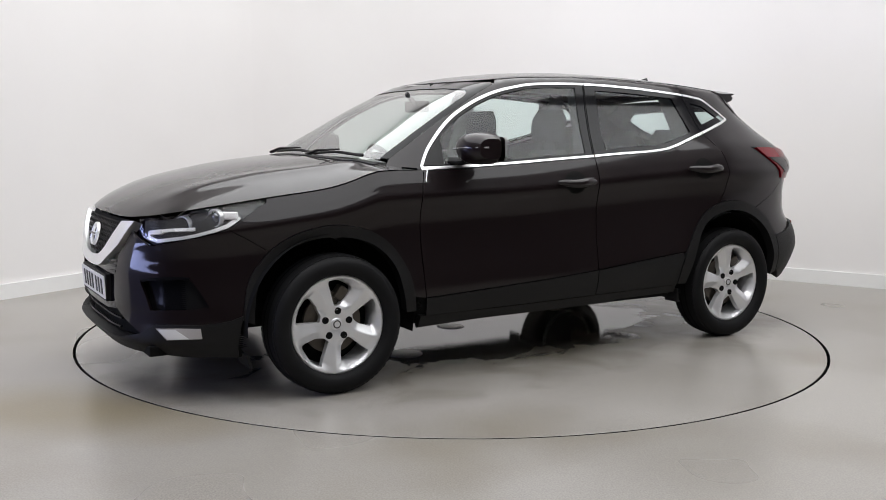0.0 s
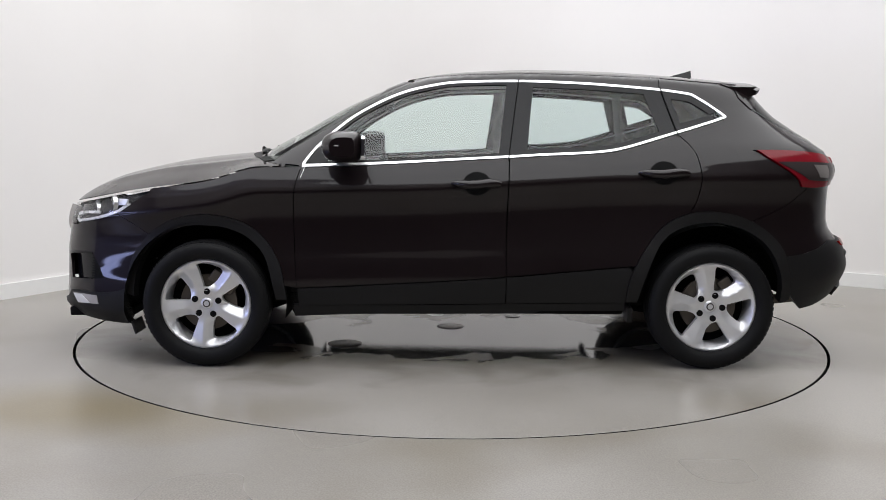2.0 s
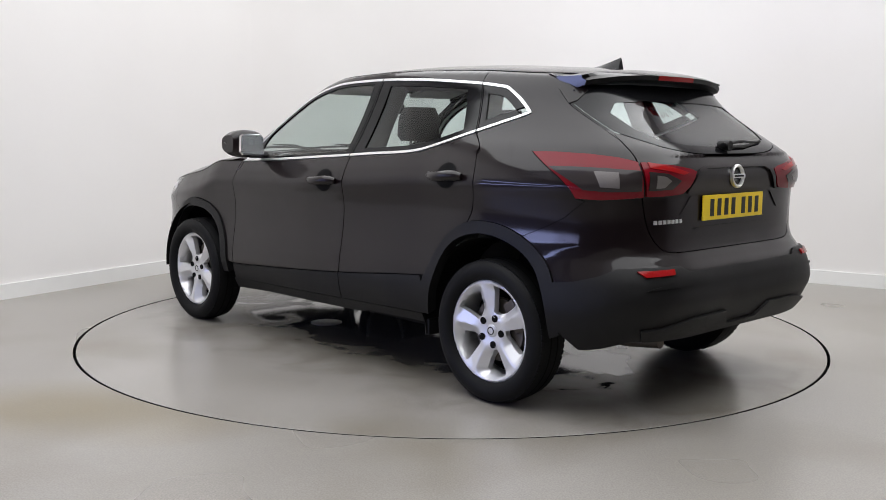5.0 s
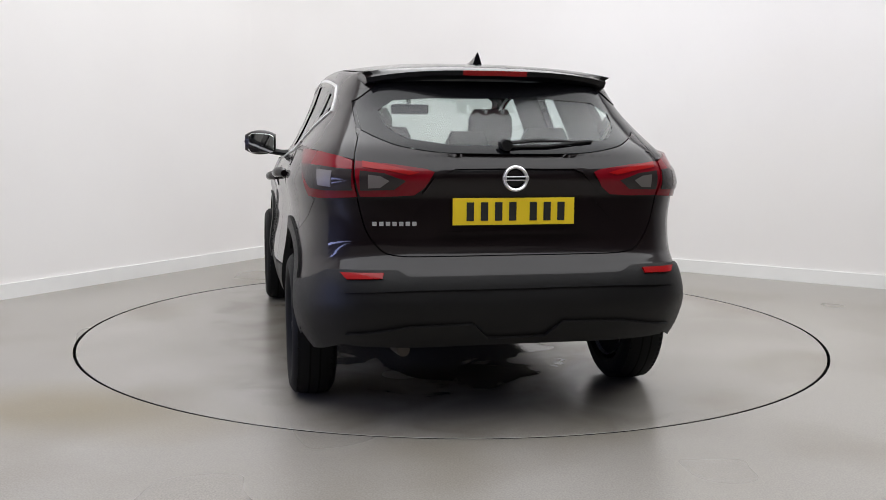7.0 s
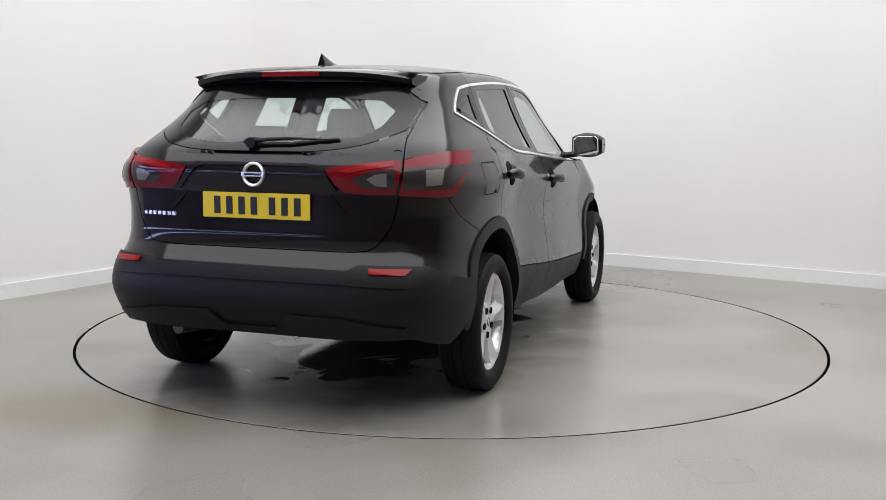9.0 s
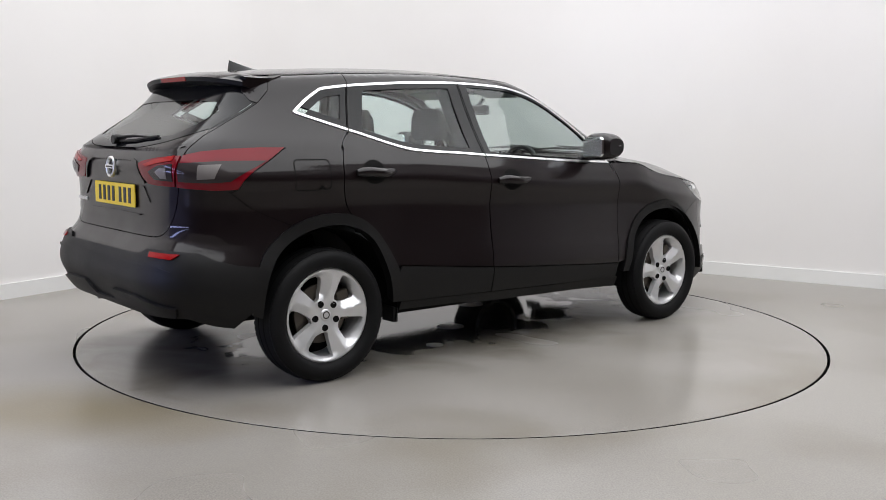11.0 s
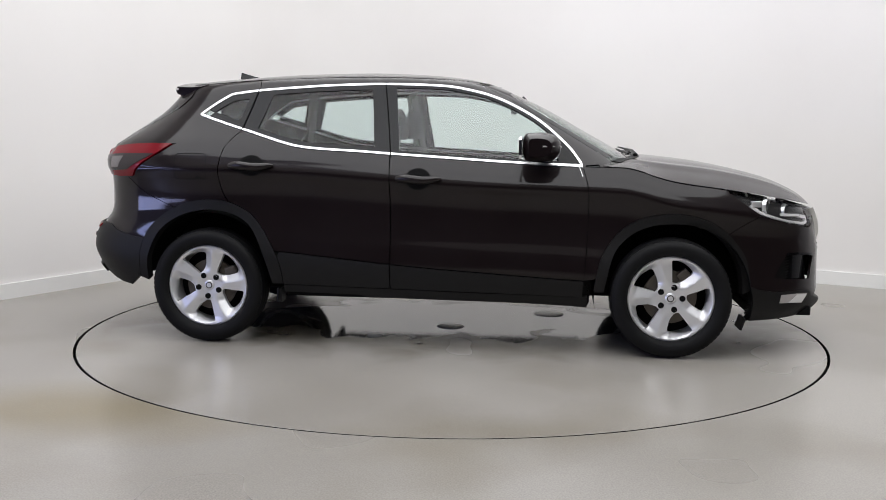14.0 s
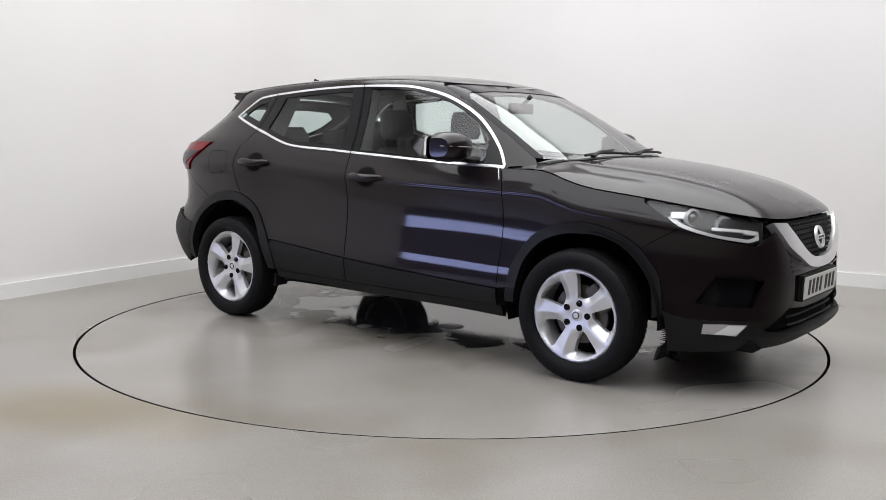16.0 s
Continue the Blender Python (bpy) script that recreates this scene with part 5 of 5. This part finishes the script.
def make_wheel():
    w = new("wheel")
    w.parent = car
    tagged(w, "five-spoke silver alloy wheel with black tyre")
    prof = [(0.232, 0.055), (0.240, 0.082), (0.262, 0.098), (0.292, 0.100), (0.314, 0.088), (0.324, 0.074), (0.330, 0.05), (0.332, 0.0), (0.330, -0.05), (0.324, -0.074), (0.314, -0.088), (0.29, -0.1), (0.25, -0.098), (0.232, -0.08)]
    tyre = part("tyre", lathe(prof, "y", 72), RUBBER, w, "black rubber tyre", True)
    bm = bmesh.new()
    for k in range(72):
        a = 2 * math.pi * k / 72
        for y in (-0.062, 0.062):
            box(bm, 0.3238 * math.cos(a), y, 0.3238 * math.sin(a), 0.005, 0.03, 0.020, 0, pose(0, 0, 0, 0, -math.degrees(a), 0))
    tagged(part("tread", bm, RUBBER, tyre), kind="stuff")
    for y in (-0.022, 0.022):
        part("tread_groove", lathe([(0.3328, y - 0.004), (0.3335, y + 0.0), (0.3328, y + 0.004)], "y", 72), DARK, tyre)
    rim = part("rim", lathe([(0.226, 0.058), (0.237, 0.066), (0.240, 0.060), (0.234, 0.040), (0.222, 0.02), (0.205, -0.06), (0.215, -0.09)], "y", 72), ALLOY, w, "silver alloy rim", True)
    f = part("spokes", wheel_face(), ALLOY, rim, "five bent silver spokes", True)
    f.matrix_basis = pose(0, 0.066, 0)
    for k in range(5):
        a = radians(90 + 72 * k + 36)
        # dark disc on the hub face paints the shade of a nut recess
        bm = lathe([(0.0, 0.0), (0.0155, 0.0), (0.0165, 0.003), (0.0165, -0.01)], "y", 16)
        ob = part("nut_recess_shade", bm, DARK, rim, "flat dark disc for the shaded wheel nut recess")
        ob.location = (0.064 * math.cos(a), 0.0545, 0.064 * math.sin(a))
    cap = part("centre_cap", lathe([(0.0, 0.006), (0.024, 0.005), (0.030, 0.0), (0.031, -0.03)], "y", 28), ALLOY, rim, "silver centre cap", True)
    cap.location = (0, 0.050, 0)
    ring = part("cap_badge", lathe([(0.014, 0.0065), (0.019, 0.0075), (0.020, 0.005)], "y", 24), GREYLENS, rim, "grey round emblem", True)
    ring.location = (0, 0.050, 0)
    part("brake_disc", lathe([(0.05, 0.005), (0.09, 0.0), (0.148, 0.0), (0.148, -0.02), (0.05, -0.02)], "y", 48), STEEL, w, "rusty brake disc", True)
    bm = bmesh.new()
    box(bm, -0.125, -0.005, 0.05, 0.07, 0.06, 0.15, 0.012, pose(0, 0, 0, 0, 20, 0))
    part("brake_caliper", bm, STEEL, w, "dull brake caliper")
    part("wheel_back", lathe([(0.0, -0.07), (0.215, -0.07)], "y", 36), DARK, w)
    return w


wheel = make_wheel()
wheel.matrix_basis = pose(1.315, 0.812, 0.3315, 0, 32.5, 0)
for wx, side, spin in ((-1.323, 1, 14), (1.315, -1, 19.5), (-1.323, -1, -6.5)):
    wy = 0.812 if wx > 0 else 0.787
    m = pose(wx, wy * side, 0.3315, 0, spin, 0) if side > 0 else pose(wx, wy * side, 0.3315, 0, 0, 180) @ pose(0, 0, 0, 0, spin, 0)
    copy_thing(wheel, m)


# ---- inside the car ----
def cushion(bm, pts_w, bulge=0.02):
    """A padded slab lofted through (x, z, half width, half depth, y centre)."""
    rows = []
    for x, z, hw, hd, yc, tilt in pts_w:
        row = []
        for k in range(16):
            a = 2 * math.pi * k / 16
            c, s = math.cos(a), math.sin(a)
            dx, dy = hd * math.copysign(abs(c) ** 0.6, c), hw * math.copysign(abs(s) ** 0.5, s)
            row.append(bm.verts.new((x + dx * math.cos(tilt), yc + dy, z + dx * math.sin(tilt))))
        rows.append(row)
    for a, b in zip(rows, rows[1:]):
        for k in range(16):
            bm.faces.new((a[k], a[(k + 1) % 16], b[(k + 1) % 16], b[k]))
    bm.faces.new(rows[0])
    bm.faces.new(rows[-1])


def seat(x, y, w, top, head):
    s = tagged(under(new("seat"), car), "dark cloth seat with headrest")
    bm = bmesh.new()
    cushion(bm, [(x + 0.02, 0.55, w * 0.9, 0.09, y, 0), (x - 0.02, 0.70, w, 0.10, y, 0), (x - 0.10, 0.95, w * 0.97, 0.085, y, 0), (x - 0.16, top - 0.06, w * 0.82, 0.06, y, 0), (x - 0.175, top, w * 0.6, 0.035, y, 0)])
    part("backrest", bm, FABRIC, s, "dark cloth backrest", True)
    bm = bmesh.new()
    box(bm, x + 0.26, y, 0.54, 0.52, w * 1.9, 0.16, 0.05)
    part("seat_base", bm, FABRIC, s, "", True)
    if head:
        bm = bmesh.new()
        z = top + 0.05
        cushion(bm, [(x - 0.165, z, head * 0.85, 0.04, y, 0), (x - 0.165, z + 0.03, head, 0.055, y, 0), (x - 0.17, z + 0.13, head * 0.97, 0.05, y, 0), (x - 0.18, z + 0.185, head * 0.75, 0.028, y, 0)])
        h = part("headrest", bm, FABRIC, s, "dark cloth headrest", True)
        bm = bmesh.new()
        for dy in (-0.06, 0.06):
            tube(bm, [(x - 0.168, y + dy, top - 0.02), (x - 0.165, y + dy, z + 0.03)], 0.007, 8)
        part("headrest_posts", bm, GREYLENS, h)


for y in (0.36, -0.36):
    seat(-0.12, y, 0.235, 1.13, 0.135)
for y, hd in ((0.40, 0.125), (0.0, 0.11), (-0.40, 0.125)):
    seat(-1.02, y, 0.20, 1.02 if y else 1.0, hd)
bm = bmesh.new()
cushion(bm, [(0.78, 0.55, 0.74, 0.16, 0, 0), (0.76, 0.85, 0.74, 0.20, 0, 0), (0.80, 0.98, 0.72, 0.20, 0, 0), (0.86, 1.035, 0.68, 0.16, 0, 0), (0.92, 1.05, 0.60, 0.08, 0, 0)])
box(bm, 0.57, -0.36, 1.02, 0.16, 0.32, 0.07, 0.025)
box(bm, 0.60, 0.0, 0.90, 0.08, 0.24, 0.22, 0.02)
part("dashboard", bm, TRIM, car, "black soft plastic dashboard", True)
sw = part("steering_wheel", lathe([(0.165 + 0.016 * math.cos(a), 0.016 * math.sin(a)) for a in np.linspace(0, 2 * math.pi, 11)[:-1]], "x", 40, True), TRIM, car, "black steering wheel", True)
sw.matrix_basis = pose(0.43, -0.36, 0.985, 0, 22, 0)
bm = bmesh.new()
box(bm, 0, 0, -0.01, 0.05, 0.11, 0.10, 0.02)
box(bm, 0, 0, 0, 0.02, 0.31, 0.035, 0.008)
box(bm, 0, 0, -0.09, 0.02, 0.05, 0.14, 0.008)
part("spokes", bm, TRIM, sw)
bm = bmesh.new()
box(bm, 0.40, 0, 1.375, 0.03, 0.25, 0.065, 0.014)
tube(bm, [(0.41, 0, 1.39), (0.47, 0, 1.45)], 0.014, 8)
part("rear_view_mirror", bm, TRIM, car, "black rear-view mirror", True)
for side in (1, -1):
    bm = bmesh.new()
    box(bm, 0.30, 0.33 * side, 1.475, 0.16, 0.36, 0.02, 0.006, pose(0, 0, 0, 0, 14, 0))
    part("sun_visor", bm, LINING, car, "grey sun visor")
    for x0, x1, w in ((-0.33, -0.27, 0.07), (-1.04, -1.12, 0.08)):
        bm = bmesh.new()
        tube(bm, [(x1, 0.70 * side, 1.06), (0.5 * (x0 + x1), 0.63 * side, 1.27), (x0, 0.54 * side, 1.48)], w, 8, 0.35)
        part("pillar_trim", bm, PILLAR, car, "grey pillar trim", True)
bm = bmesh.new()
box(bm, -1.60, 0, 0.78, 0.65, 1.25, 0.05, 0.02)
part("parcel_floor", bm, TRIM, car, "black load floor")

# windscreen wipers
for y0, y1 in ((0.12, 0.60), (-0.42, 0.12)):
    bm = bmesh.new()
    pts = []
    for k in range(6):
        y = y0 + (y1 - y0) * k / 5
        p, n = lay("front", y, 1.098 + 0.012 * math.sin(math.pi * k / 5), HIGH)
        pts.append(p + n * 0.016)
    tube(bm, pts, 0.008, 6)
    tube(bm, [pts[1] + V3(0.05, -0.1, -0.012), pts[1] + V3(0.035, 0.0, 0.012), pts[3] + V3(0.012, 0, 0.016)], [0.016, 0.012, 0.007], 8, 0.6)
    part("wiper", bm, PLASTIC, car, "black windscreen wiper", True)

# round drain plates set in the turntable
for x, y, r in ((0.0, 0.0, 0.085), (0.62, 0.52, 0.10), (-0.42, -0.35, 0.05)):
    ob = part("cover_plate", lathe([(0.0, 0.004), (r - 0.006, 0.004), (r, 0.0025), (r, -0.01)], "z", 40), COVER, turntable, "round steel cover plate", True)
    ob.location = (x, y, 0)


def motions():
    rows = [(k * 0.5, turn_at(k * 0.5)) for k in range(33)]
    walk(turntable, [(t, pose(0, 0, 0, 0, 0, a)) for t, a in rows])
    walk(car, [(t, pose(0, 0, 0, 0, 0, a) @ Matrix.Translation(CAR_OFF)) for t, a in rows])


motions()
